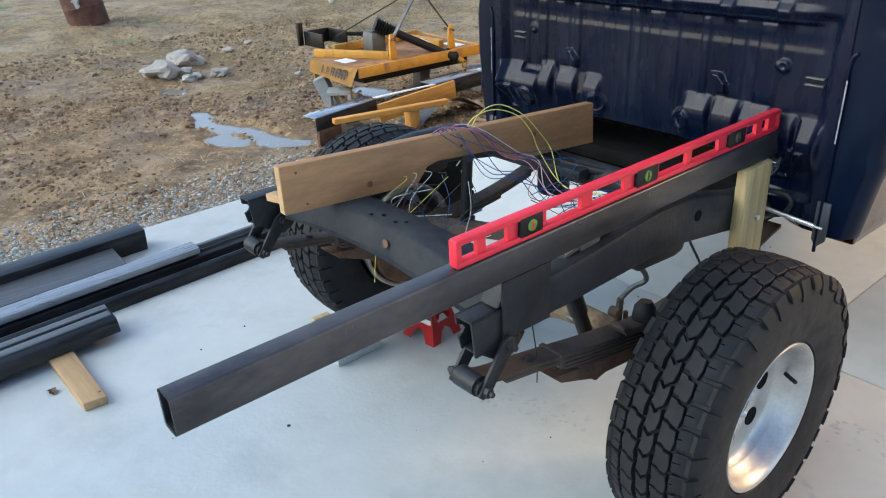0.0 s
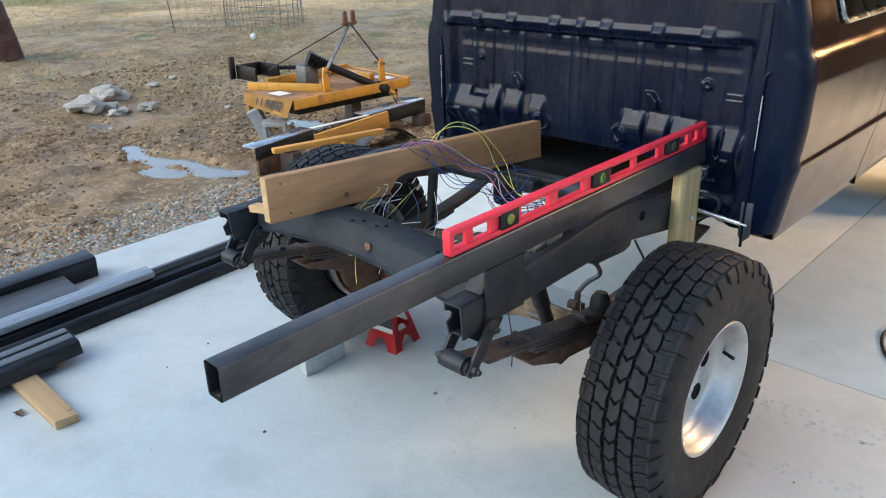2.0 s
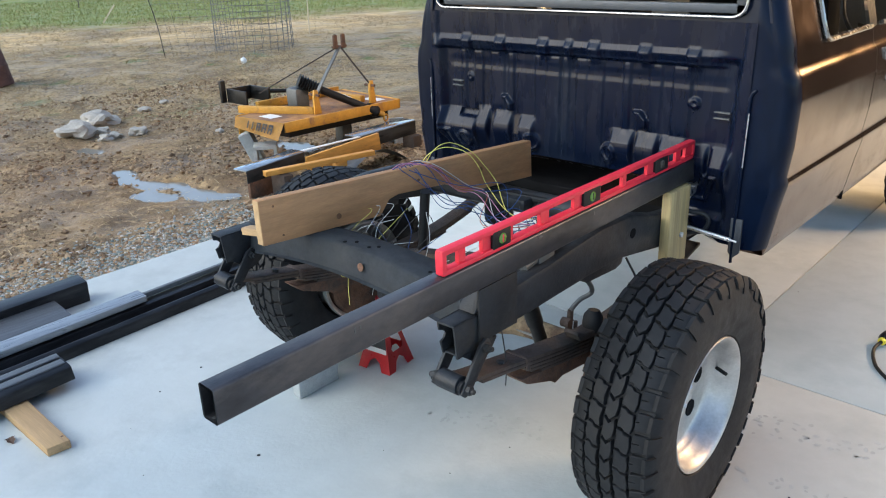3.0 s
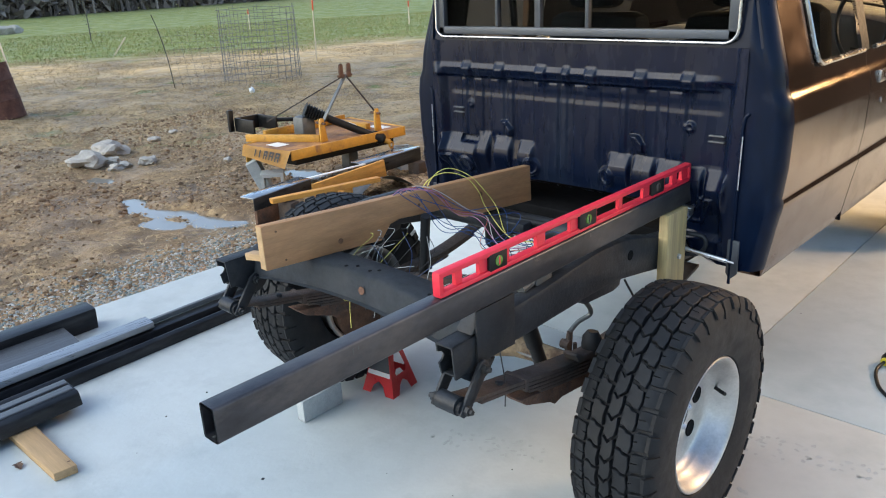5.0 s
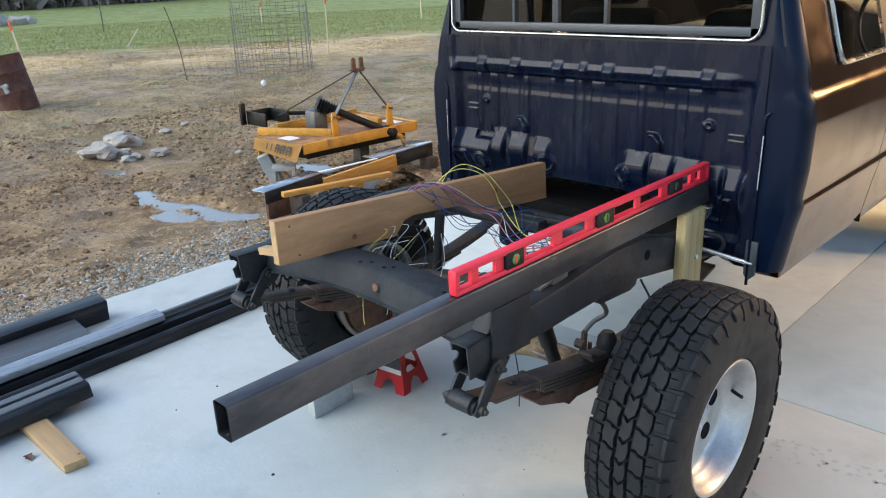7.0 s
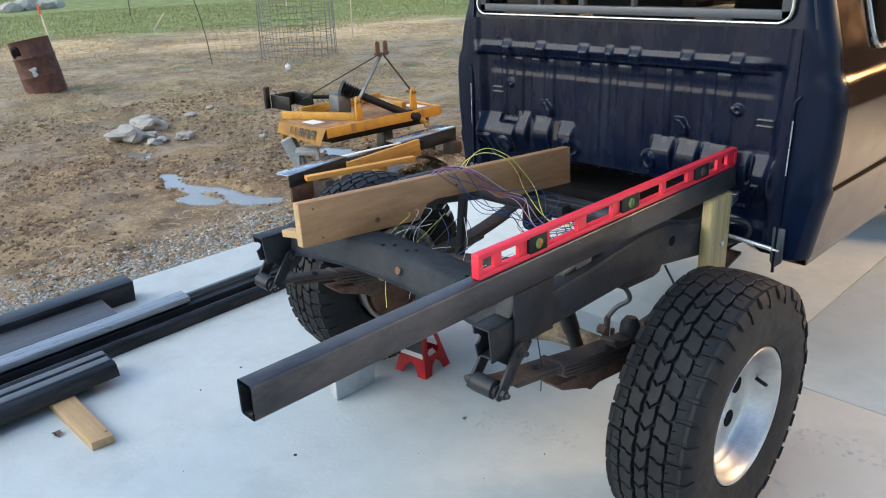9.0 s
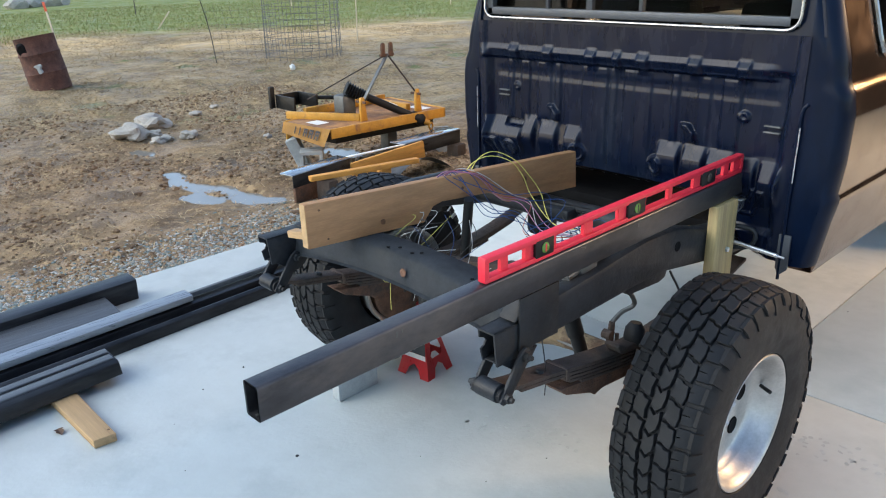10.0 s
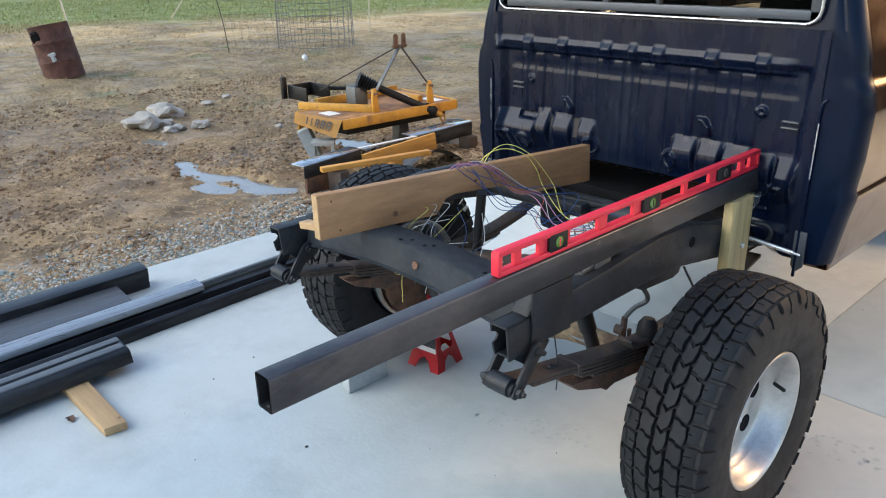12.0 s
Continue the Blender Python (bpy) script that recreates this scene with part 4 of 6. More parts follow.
        for y0, y1 in ((2.19, 2.71), (2.80, 3.70)):
            g = side_panel(s, y0, y1, 1.36, 1.85, "side_window", 8, 8, mat=GLASS, parent=quarter if y0 < 2.5 else door, push=-0.012)
            g.visible_shadow = False
            w = half_width
            pts = [(XC + s * (w(1.80) + 0.008), y0, 1.80), (XC + s * (w(1.60) + 0.008), y0 + 0.005, 1.60), (XC + s * (w(1.42) + 0.009), y0 + 0.01, 1.42), (XC + s * (w(1.37) + 0.010), y0 + 0.025, 1.37), (XC + s * (w(1.358) + 0.011), y0 + 0.06, 1.358), (XC + s * (w(1.358) + 0.014), y1, 1.358)]
            part("window_trim", pipe(pts if y0 < 2.5 else pts[-2:], 0.010, 8), CHROME, quarter if y0 < 2.5 else door, "chrome window trim")
        # door handle and lock
        hx = XC + s * (half_width(1.24) + 0.006)
        h = part("door_handle", box(hx - 0.004, hx + 0.014, 2.865, 2.975, 1.215, 1.265, 0.006), CHROME, door, "chrome flap door handle")
        part("door_lock", lathe([(0.016, 0), (0.014, 0.006), (0.004, 0.007)], (XC + s * (half_width(1.14) + 0.006), 2.93, 1.14), (s, 0, 0), 18), CHROME, door)
        part("sill", box(min(XC + s * 0.66, XC + s * 0.755), max(XC + s * 0.66, XC + s * 0.755), 2.0, 4.2, 0.640, 0.672, 0.008), BODYSIDE, quarter, "bronze sill with a bare lower edge")
    part("roof", grid(30, 30, lambda u, v: (XC - 0.64 + 1.28 * u, 2.1 + 1.75 * v, 1.84 + 0.14 * (1 - abs(2 * u - 1) ** 3) * (1 - 0.3 * abs(2 * v - 1) ** 4))), NAVY, truck)
    ws = part("windscreen", grid(6, 6, lambda u, v: (XC - 0.70 + 1.40 * u, 4.25 - 0.40 * v, 1.36 + 0.48 * v)), GLASS, truck)
    ws.visible_shadow = False
    part("hood", grid(10, 10, lambda u, v: (XC - 0.74 + 1.48 * u, 4.24 + 1.25 * v, 1.34 - 0.08 * v * v - 0.03 * abs(2 * u - 1) ** 4)), NAVY, truck)
    part("front_end", box(XC - 0.74, XC + 0.74, 5.30, 5.50, 0.72, 1.25, 0.05), NAVY, truck)
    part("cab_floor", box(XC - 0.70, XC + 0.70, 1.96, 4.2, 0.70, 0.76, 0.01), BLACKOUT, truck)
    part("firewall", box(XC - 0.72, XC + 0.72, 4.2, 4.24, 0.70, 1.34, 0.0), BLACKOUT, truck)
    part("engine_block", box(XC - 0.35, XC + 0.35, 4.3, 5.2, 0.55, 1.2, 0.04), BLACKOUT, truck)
    part("dashboard", box(XC - 0.70, XC + 0.70, 3.75, 4.19, 1.02, 1.34, 0.06), DASH, truck, "brown dashboard")
    part("steering_wheel", lathe([(0.190 + 0.014 * math.cos(a), 0.014 * math.sin(a)) for a in np.linspace(0, 2 * math.pi, 9)[:-1]], (XC + 0.34, 3.55, 1.33), (0, -1, 0.45), 40, closed=True), BLACKP, truck)
    for dx in (-0.36, 0.34):
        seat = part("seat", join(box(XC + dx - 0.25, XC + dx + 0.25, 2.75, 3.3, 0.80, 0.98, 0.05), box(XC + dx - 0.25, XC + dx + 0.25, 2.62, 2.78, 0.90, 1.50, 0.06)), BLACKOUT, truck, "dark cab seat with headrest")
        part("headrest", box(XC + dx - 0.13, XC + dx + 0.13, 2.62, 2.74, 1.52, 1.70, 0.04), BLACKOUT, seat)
    part("seat_belt", pipe(smooth_line([(XC - 0.60, 2.3, 1.8), (XC - 0.56, 2.3, 1.55), (XC - 0.58, 2.35, 1.2)]), 0.016), BLACKP, truck)
    # added near-black box that paints the shade under the cab and in the tunnel
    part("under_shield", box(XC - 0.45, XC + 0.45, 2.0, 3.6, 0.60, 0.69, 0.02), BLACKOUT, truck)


build_cab()


# ---- steel tube, level, boards ----
TUBE_TOP, TUBE_H, TUBE_W = 0.981, 0.075, 0.048


def build_tube():
    t, y0, y1 = 0.0045, 0.0, 1.915
    z1, z0 = TUBE_TOP, TUBE_TOP - TUBE_H

    def ring(inset, r):
        out = []
        for cx, cz, a0 in ((TUBE_W - r - inset, z1 - r - inset, 0), (r + inset, z1 - r - inset, 90), (r + inset, z0 + r + inset, 180), (TUBE_W - r - inset, z0 + r + inset, 270)):
            for k in range(4):
                a = radians(a0 + 30 * k)
                out.append((cx + r * math.cos(a), cz + r * math.sin(a)))
        return out

    bm = bmesh.new()
    outer, inner = ring(0, 0.006), ring(t, 0.003)
    loops = [[bm.verts.new((x, y, z)) for x, z in pts] for pts, y in ((outer, y0), (outer, y1), (inner, y1), (inner, y0))]
    for a, b in zip(loops, loops[1:] + loops[:1]):
        for k in range(16):
            j = (k + 1) % 16
            bm.faces.new((a[k], a[j], b[j], b[k]))
    tube = thing("steel_tube", (TUBE_W / 2, y0, z0), "long grey-black rectangular steel tube resting over the chassis rail", "steel tube")
    part("tube_wall", bm, STEEL, tube, "", 40)
    for y, name in ((y0 - 0.0012, "cut_end"), (y1 + 0.0002, "cut_end")):
        e = bmesh.new()
        a = [e.verts.new((x, y, z)) for x, z in ring(0.0006, 0.0055)]
        b = [e.verts.new((x, y, z)) for x, z in ring(t - 0.0006, 0.003)]
        for k in range(16):
            j = (k + 1) % 16
            e.faces.new((a[k], a[j], b[j], b[k]))
        bmesh.ops.solidify(e, geom=e.faces, thickness=0.001)
        part(name, e, GREYPAINT, tube, "sawn bare steel edge", 0)
    part("weld_seam", box(0.020, 0.027, y0 + 0.004, y1 - 0.004, z0 + t - 0.001, z0 + t + 0.001, 0), GREYPAINT, tube)
    for y, w_ in ((0.33, 0.035), (0.345, 0.02), (1.25, 0.03)):
        part("chalk_mark", box(TUBE_W - 0.0004, TUBE_W + 0.0004, y, y + 0.004, z1 - 0.012 - w_ * 0.4, z1 - 0.012, 0), GREYPAINT, tube, "small pale scratch")


build_tube()

LEVEL_Y0, LEVEL_Y1, LEVEL_H = 0.612, 1.900, 0.064


def build_level():
    x0, x1 = 0.018, 0.043
    z = TUBE_TOP + 0.001
    lv = thing("spirit_level", (0.03, LEVEL_Y0, z), "bright red plastic I-beam spirit level lying along the steel tube", "spirit level")
    length = LEVEL_Y1 - LEVEL_Y0
    # openings along the web, as shares of the length
    cuts = [(0.012, 0.047), (0.066, 0.116), (0.210, 0.303), (0.333, 0.428), (0.536, 0.633), (0.650, 0.751), (0.862, 0.904), (0.929, 0.957)]
    vials = [(0.140, 0.197), (0.457, 0.527), (0.782, 0.850)]
    webs, edges = [], sorted(cuts + vials)
    last = 0.004
    for a, b in edges + [(0.996, 1.0)]:
        webs.append(box(x0 + 0.007, x1 - 0.007, LEVEL_Y0 + last * length, LEVEL_Y0 + a * length, z + 0.010, z + LEVEL_H - 0.010, 0.0))
        last = b
    body = join(box(x0, x1, LEVEL_Y0, LEVEL_Y1, z, z + 0.014, 0.003), box(x0, x1, LEVEL_Y0, LEVEL_Y1, z + LEVEL_H - 0.014, z + LEVEL_H, 0.003), box(x0 + 0.001, x1 - 0.0005, LEVEL_Y0 - 0.002, LEVEL_Y0 + 0.012, z + 0.003, z + LEVEL_H - 0.003, 0.001),
                box(x0 + 0.001, x1 - 0.0005, LEVEL_Y1 - 0.012, LEVEL_Y1 + 0.002, z + 0.003, z + LEVEL_H - 0.003, 0.001), *webs)
    part("level_body", body, RED, lv, "red I-beam body with oblong openings")
    for k, (a, b) in enumerate(vials):
        ya, yb = LEVEL_Y0 + a * length, LEVEL_Y0 + b * length
        ym, zm = (ya + yb) / 2, z + LEVEL_H / 2
        house = part("vial_housing", box(x0 + 0.003, x1 + 0.001, ya, yb, z + 0.008, z + LEVEL_H - 0.008, 0.004), BLACKP, lv, "black vial holder")
        part("vial", lathe([(0.014, 0), (0.014, 0.002), (0.012, 0.003)], (x1 + 0.001, ym, zm), (1, 0, 0), 24), GREENVIAL if k < 2 else DASH, house, "round window over the fluid vial")
        part("vial_bar", box(x1 + 0.001, x1 + 0.005, ym - 0.003, ym + 0.003, zm - 0.011, zm + 0.011, 0.002), RED if k == 0 else BLACKP, house)


build_level()

# notched board lying along the far chassis rail
PL_A, PL_B, PL_H, PL_T, PL_LEAN = Vector((-0.705, 0.632, 0.872)), Vector((-0.540, 1.760, 0.850)), 0.139, 0.038, -4.0


def board_matrix():
    u = (PL_B - PL_A).normalized()
    side = u.cross(Vector((0, 0, 1))).normalized()
    up = side.cross(u)
    a = radians(PL_LEAN)
    up2 = up * math.cos(a) + side * math.sin(a)
    side2 = u.cross(up2).normalized()
    m = Matrix((( side2.x, u.x, up2.x, PL_A.x), (side2.y, u.y, up2.y, PL_A.y), (side2.z, u.z, up2.z, PL_A.z), (0, 0, 0, 1)))
    return m, (PL_B - PL_A).length


def build_board():
    m, length = board_matrix()
    pts = [(0, 0), (0.375 * length, 0), (0.410 * length, 0.048), (0.445 * length, 0.058), (0.62 * length, 0.052), (0.655 * length, 0.040), (0.70 * length, 0.002), (length, 0), (length, PL_H), (0, PL_H)]
    bm = prism(pts, "x", -PL_T, 0, 0.003)
    bmesh.ops.transform(bm, matrix=m, verts=bm.verts)
    b = thing("notched_board", tuple(PL_A), "brown notched pine board standing on edge over the crossmember", "board")
    part("board", bm, PINE, b)
    for y, z, r in ((0.235 * length, 0.035, 0.010), (0.77 * length, 0.075, 0.010), (0.52 * length, 0.09, 0.006), (0.06 * length, 0.02, 0.004), (0.04 * length, 0.115, 0.004)):
        k = lathe([(r, -0.001), (r * 0.9, 0.0008)], (0, y, z), (1, 0, 0), 14)
        bmesh.ops.transform(k, matrix=m, verts=k.verts)
        part("knot", k, KNOT, b)
    e = box(-PL_T + 0.002, -0.002, -0.0012, 0.001, 0.002, PL_H - 0.002, 0.0, m)
    part("cut_end", e, ENDGRAIN, b)
    return m, length


BOARD_M, BOARD_L = build_board()
solo("wood_offcut", box(-0.852, -0.745, 0.652, 0.69, 0.884, 0.908, 0.004, Matrix.Translation((-0.76, 0.66, 0.89)) @ Matrix.Rotation(radians(-9), 4, 'Y') @ Matrix.Translation((0.76, -0.66, -0.89))), BLOCKWOOD, "short pale wood offcut wedged behind the board", "wood block")


def build_post():
    p = thing("wood_post", (0.05, 1.80, 0.62), "upright pale pine two-by-four clamped to the chassis rail under the tube", "post")
    part("post", box(0.027, 0.063, 1.715, 1.855, 0.600, TUBE_TOP - TUBE_H - 0.002, 0.004), TREATED, p)
    part("bolt_head", lathe([(0.010, 0), (0.010, 0.008), (0.005, 0.010)], (0.063, 1.80, 0.735), (1, 0, 0), 6), ZINC, p, "zinc bolt head", 20)
    part("steel_strap", join(box(0.02, 0.075, 1.85, 1.885, 0.895, 0.899, 0.001), prism([(1.852, 0.85), (1.90, 0.865), (1.905, 0.899), (1.852, 0.899)], "x", 0.058, 0.062, 0.0)), ZINC, p, "bent galvanised strap")
    part("threaded_rod", rod((0.06, 1.86, 0.745), (0.213, 1.86, 0.731), 0.0075, 12), ZINC, p, "bright threaded rod")
    part("rod_end", rod((0.213, 1.86, 0.731), (0.236, 1.86, 0.729), 0.004, 8), ZINC, p)
    part("bracket_loop", pipe(smooth_line([(0.05, 1.87, 0.80), (0.11, 1.88, 0.795), (0.125, 1.88, 0.765), (0.10, 1.88, 0.73), (0.05, 1.87, 0.72)]), 0.008), FRAME, p)


build_post()


# ---- wires ----
def wire(name, pts, color, r=0.0022, label=""):
    bm = pipe(smooth_line(pts, 7), r, 6)
    return solo(name, bm, color, label, "wire", "loose wiring")


WIRES = {"yellow": plain("yellow_wire", (0.62, 0.55, 0.12)), "blue": plain("blue_wire", (0.010, 0.048, 0.16)), "pink": plain("pink_wire", (0.42, 0.17, 0.28)), "red": plain("red_wire", (0.35, 0.06, 0.03)), "white": plain("white_wire", (0.5, 0.5, 0.47)), "black": plain("black_wire", (0.02, 0.02, 0.02))}


def on_board(s, h, off=0.004):
    return BOARD_M @ Vector((off, s * BOARD_L, h))


def build_wires():
    random.seed(4)
    j = lambda v: random.uniform(-v, v)
    over = lambda s: BOARD_M @ Vector((-PL_T - 0.02, s * BOARD_L, PL_H * 0.6))
    top = lambda s, h: BOARD_M @ Vector((-PL_T / 2 + j(0.01), s * BOARD_L, PL_H + h))
    for k in range(2):
        s = 0.60 + 0.015 * k + j(0.01)
        wire("yellow_wire", [over(s - 0.05), top(s - 0.02, 0.02 + 0.012 * k), top(s + 0.05, 0.038 + 0.012 * k), on_board(s + 0.12 + j(0.01), PL_H + 0.012), on_board(s + 0.165 + j(0.01), 0.09, 0.015), on_board(s + 0.18 + j(0.02), 0.02, 0.03), (-0.45 + j(0.03), 1.45 + j(0.04), 0.80), (-0.33 + j(0.04), 1.52, 0.80 + j(0.02))], WIRES["yellow"], 0.0016, "thin yellow wire draped over the board")
    for k in range(4):
        s = 0.47 + 0.015 * k
        wire("pink_wire", [over(s - 0.06), top(s - 0.02, 0.006), top(s + 0.03, 0.010 + j(0.006)), on_board(s + 0.09 + j(0.02), PL_H - 0.02, 0.01), on_board(s + 0.16 + j(0.02), 0.05 + j(0.02), 0.02), on_board(s + 0.24 + j(0.02), 0.0, 0.05), (-0.42 + j(0.03), 1.40 + j(0.06), 0.79), (-0.30 + j(0.04), 1.48, 0.78)], WIRES["pink" if k < 2 else ("red" if k == 2 else "white")], 0.0014, "thin pink and red wire draped over the board")
    for k in range(6):
        s = 0.45 + 0.018 * k + j(0.015)
        low = on_board(s + 0.12 + j(0.06), 0.02 + j(0.035), 0.05 + j(0.03))
        wire("blue_wire", [over(s - 0.03), top(s, 0.006), on_board(s + 0.035 + j(0.01), PL_H - 0.015), low, low + Vector((0.08 + j(0.03), 0.10 + j(0.05), -0.035 + j(0.03))), (-0.42 + j(0.05), 1.44 + j(0.06), 0.77 + j(0.03)), (-0.26 + j(0.05), 1.55 + j(0.05), 0.79 + j(0.02))], WIRES["blue"], 0.0014, "thin blue wire draped over the board")
    for k in range(6):
        a = Vector((-0.63 + j(0.04), 1.06 + j(0.08), 0.90))
        c = a + Vector((0.02 + j(0.03), -0.10 + j(0.06), -0.07 + j(0.03)))
        d = c + Vector((0.03 + j(0.06), -0.06 + j(0.06), -0.06 + j(0.04)))
        wire("wire", [a, a + Vector((0.03, 0.0, -0.005)), c, d, d + Vector((j(0.08), j(0.06), -0.05))], WIRES[("white", "black", "yellow", "black", "black")[k % 5]], 0.0010, "loose thin wire looping below the notch")
    for k in range(9):
        a = Vector((-0.62 + random.uniform(-0.05, 0.05), 1.02 + random.uniform(-0.05, 0.25), 0.86))
        b = Vector((-0.60 + random.uniform(-0.15, 0.12), 0.92 + random.uniform(-0.02, 0.25), 0.70 + random.uniform(-0.04, 0.06)))
        mid = (a + b) / 2 + Vector((random.uniform(-0.08, 0.08), random.uniform(-0.06, 0.06), random.uniform(-0.03, 0.03)))
        wire("wire", [a, mid, b, b + Vector((random.uniform(0.02, 0.15), random.uniform(0, 0.15), random.uniform(-0.03, 0.08)))], WIRES[("white", "black", "blue", "black", "black", "yellow", "black", "white", "blue")[k]], 0.0012, "loose thin wire hanging inside the chassis")
    for k in range(16):
        c = Vector((-0.28, 1.42, 0.775))
        a = c + Vector((random.uniform(-0.16, 0.16), random.uniform(-0.14, 0.16), random.uniform(-0.03, 0.05)))
        b = c + Vector((random.uniform(-0.16, 0.16), random.uniform(-0.14, 0.16), random.uniform(-0.09, 0.04)))
        m1 = a.lerp(b, 0.33) + Vector((random.uniform(-0.06, 0.06), random.uniform(-0.06, 0.06), random.uniform(-0.04, 0.05)))
        m2 = a.lerp(b, 0.66) + Vector((random.uniform(-0.06, 0.06), random.uniform(-0.06, 0.06), random.uniform(-0.05, 0.04)))
        wire("wire", [a, m1, m2, b], WIRES[("blue", "black", "white", "black")[k % 4]], 0.0014, "tangled thin wire inside the chassis")
    solo("wiring_loom", pipe(smooth_line([(-0.72, 1.58, 0.84), (-0.5, 1.56, 0.835), (-0.30, 1.62, 0.82), (-0.10, 1.70, 0.80), (-0.03, 1.78, 0.79)]), 0.014, 10), BLACKP, "black taped wiring loom along the crossmember", "wire", "loose wiring")
    wire("brake_hose", [(-0.02, 1.58, 0.70), (0.02, 1.60, 0.60), (0.03, 1.50, 0.57), (0.05, 1.56, 0.60), (0.08, 1.62, 0.58)], WIRES["black"], 0.004, "black brake hose hanging by the tyre")
    wire("hanging_wire", [(0.0, 0.88, 0.72), (0.01, 0.885, 0.64), (0.0, 0.90, 0.58), (-0.01, 0.91, 0.53)], WIRES["black"], 0.0018, "thin wire hanging to the leaf spring")


build_wires()


# ---- on the slab ----
def build_jack_stand():
    cx, cy, half, tall = -1.055, 1.405, 0.086, 0.30
    j = thing("jack_stand", (cx, cy, 0), "red steel jack stand with a white label on the slab", "jack stand")
    turn = Matrix.Translation((cx, cy, 0)) @ Matrix.Rotation(radians(8), 4, "Z")
    corners = [(-half, -half), (half, -half), (half, half), (-half, half)]
    for k in range(4):
        (ax, ay), (bx, by) = corners[k], corners[(k + 1) % 4]

        def q(s, h, out=0.0):
            f = 1 - 0.80 * h
            nx, ny = (by - ay) / (2 * half), -(bx - ax) / (2 * half)
            return turn @ Vector(((ax + (bx - ax) * s) * f + nx * out, (ay + (by - ay) * s) * f + ny * out, tall * h))

        def sheet(outline, out=0.0, thick=0.004):
            bm = bmesh.new()
            bm.faces.new([bm.verts.new(q(a, b, out)) for a, b in outline])
            bmesh.ops.solidify(bm, geom=bm.faces, thickness=thick)
            return bm

        # two feet with an arch between them, a rounded window above
        low = sheet([(0, 0), (0.26, 0), (0.34, 0.13), (0.50, 0.19), (0.66, 0.13), (0.74, 0), (1, 0), (1, 0.28), (0, 0.28)])
        mid = [sheet([(0, 0.28), (0.26, 0.28), (0.19, 0.34), (0.24, 0.47), (0.34, 0.62), (0.0, 0.62)]), sheet([(1, 0.28), (0.74, 0.28), (0.81, 0.34), (0.76, 0.47), (0.66, 0.62), (1.0, 0.62)])]
        cap = sheet([(0, 0.62), (0.34, 0.62), (0.42, 0.68), (0.58, 0.68), (0.66, 0.62), (1, 0.62), (1, 1), (0, 1)])
        panel = part("leg_panel", join(low, *mid, cap), REDPAINT, j, smooth=0)
        if k == 0:
            part("label_strip", sheet([(0.04, 0.28), (0.96, 0.28), (0.96, 0.345), (0.04, 0.345)], 0.004, 0.001), WHITE, panel, "white label strip")
            part("label_plate", sheet([(0.04, 0.345), (0.96, 0.345), (0.96, 0.60), (0.04, 0.60)], 0.003, 0.001), GREYMETAL, panel, "dark grey label above the white strip")
    part("collar", rod((cx, cy, 0.28), (cx, cy, 0.315), 0.03, 16), REDPAINT, j)
    part("ratchet_post", box(cx - 0.014, cx + 0.014, cy - 0.014, cy + 0.014, 0.26, 0.40, 0.003), GREYPAINT, j)


build_jack_stand()
solo("concrete_paver", box(-1.155, -1.108, 0.975, 1.18, 0.0, 0.100, 0.005), CINDER, "grey concrete paver standing on edge on the slab", "paver")
solo("wood_scrap", box(-1.44, -1.41, 1.06, 1.14, 0.0, 0.05, 0.003), TREATED, "small pale wood scrap on the slab", "wood block")


def rail_profile(name, outline, y0, y1, mat, label, shear=0.0, group="black steel rails"):
    bm = prism(outline, "y", y0, y1, 0.003)
    for v in bm.verts:
        v.co.x += shear * v.co.y
    return solo(name, bm, mat, label, "steel rail", group)


SH = -0.055
t_ = 0.012
# stepped channel by the slab's edge
r1 = thing("stepped_rail", (-2.78, -1.0, 0), "black painted stepped steel channel lying on the slab", "steel rail", "black steel rails")
for nm, out, ye in (("upper_flange", [(-2.80, 0.0), (-2.80, 0.125), (-2.69, 0.115), (-2.69, 0.085), (-2.70, 0.0)], 0.86), ("lower_ledge", [(-2.698, 0.0), (-2.698, 0.075), (-2.50, 0.055), (-2.49, 0.02), (-2.50, 0.0)], 0.68)):
    bm = prism(out, "y", -2.6, ye, 0.003)
    for v in bm.verts:
        v.co.x += SH * v.co.y
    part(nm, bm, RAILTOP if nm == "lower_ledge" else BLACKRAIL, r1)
# top_strip and rib carry the painted sky sheen; the base is plain black.
r2 = thing("long_rail", (-2.3, -1.0, 0), "long black painted steel channel, sky sheen painted as a light top strip", "steel rail", "black steel rails")
for nm, out, y0, ye, mt in (("base", [(-2.40, 0.0), (-2.40, 0.060), (-2.30, 0.066), (-2.272, 0.062), (-2.268, 0.016), (-2.215, 0.016), (-2.210, 0.058), (-2.195, 0.060), (-2.175, 0.05), (-2.165, 0.0)], -2.6, 2.35, BLACKRAIL), ("top_strip", [(-2.385, 0.065), (-2.385, 0.105), (-2.37, 0.112), (-2.285, 0.104), (-2.28, 0.075)], -2.6, 0.98, SHEENSTRIP),
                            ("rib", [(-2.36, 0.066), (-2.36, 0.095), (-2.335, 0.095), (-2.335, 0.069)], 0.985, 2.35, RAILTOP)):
    bm = prism(out, "y", y0, ye, 0.004)
    for v in bm.verts:
        v.co.x += SH * v.co.y
    part(nm, bm, mt, r2)
r3 = thing("short_rail", (-2.0, -1.0, 0.038), "black painted steel channel with ridged top on a wood block", "steel rail", "black steel rails")
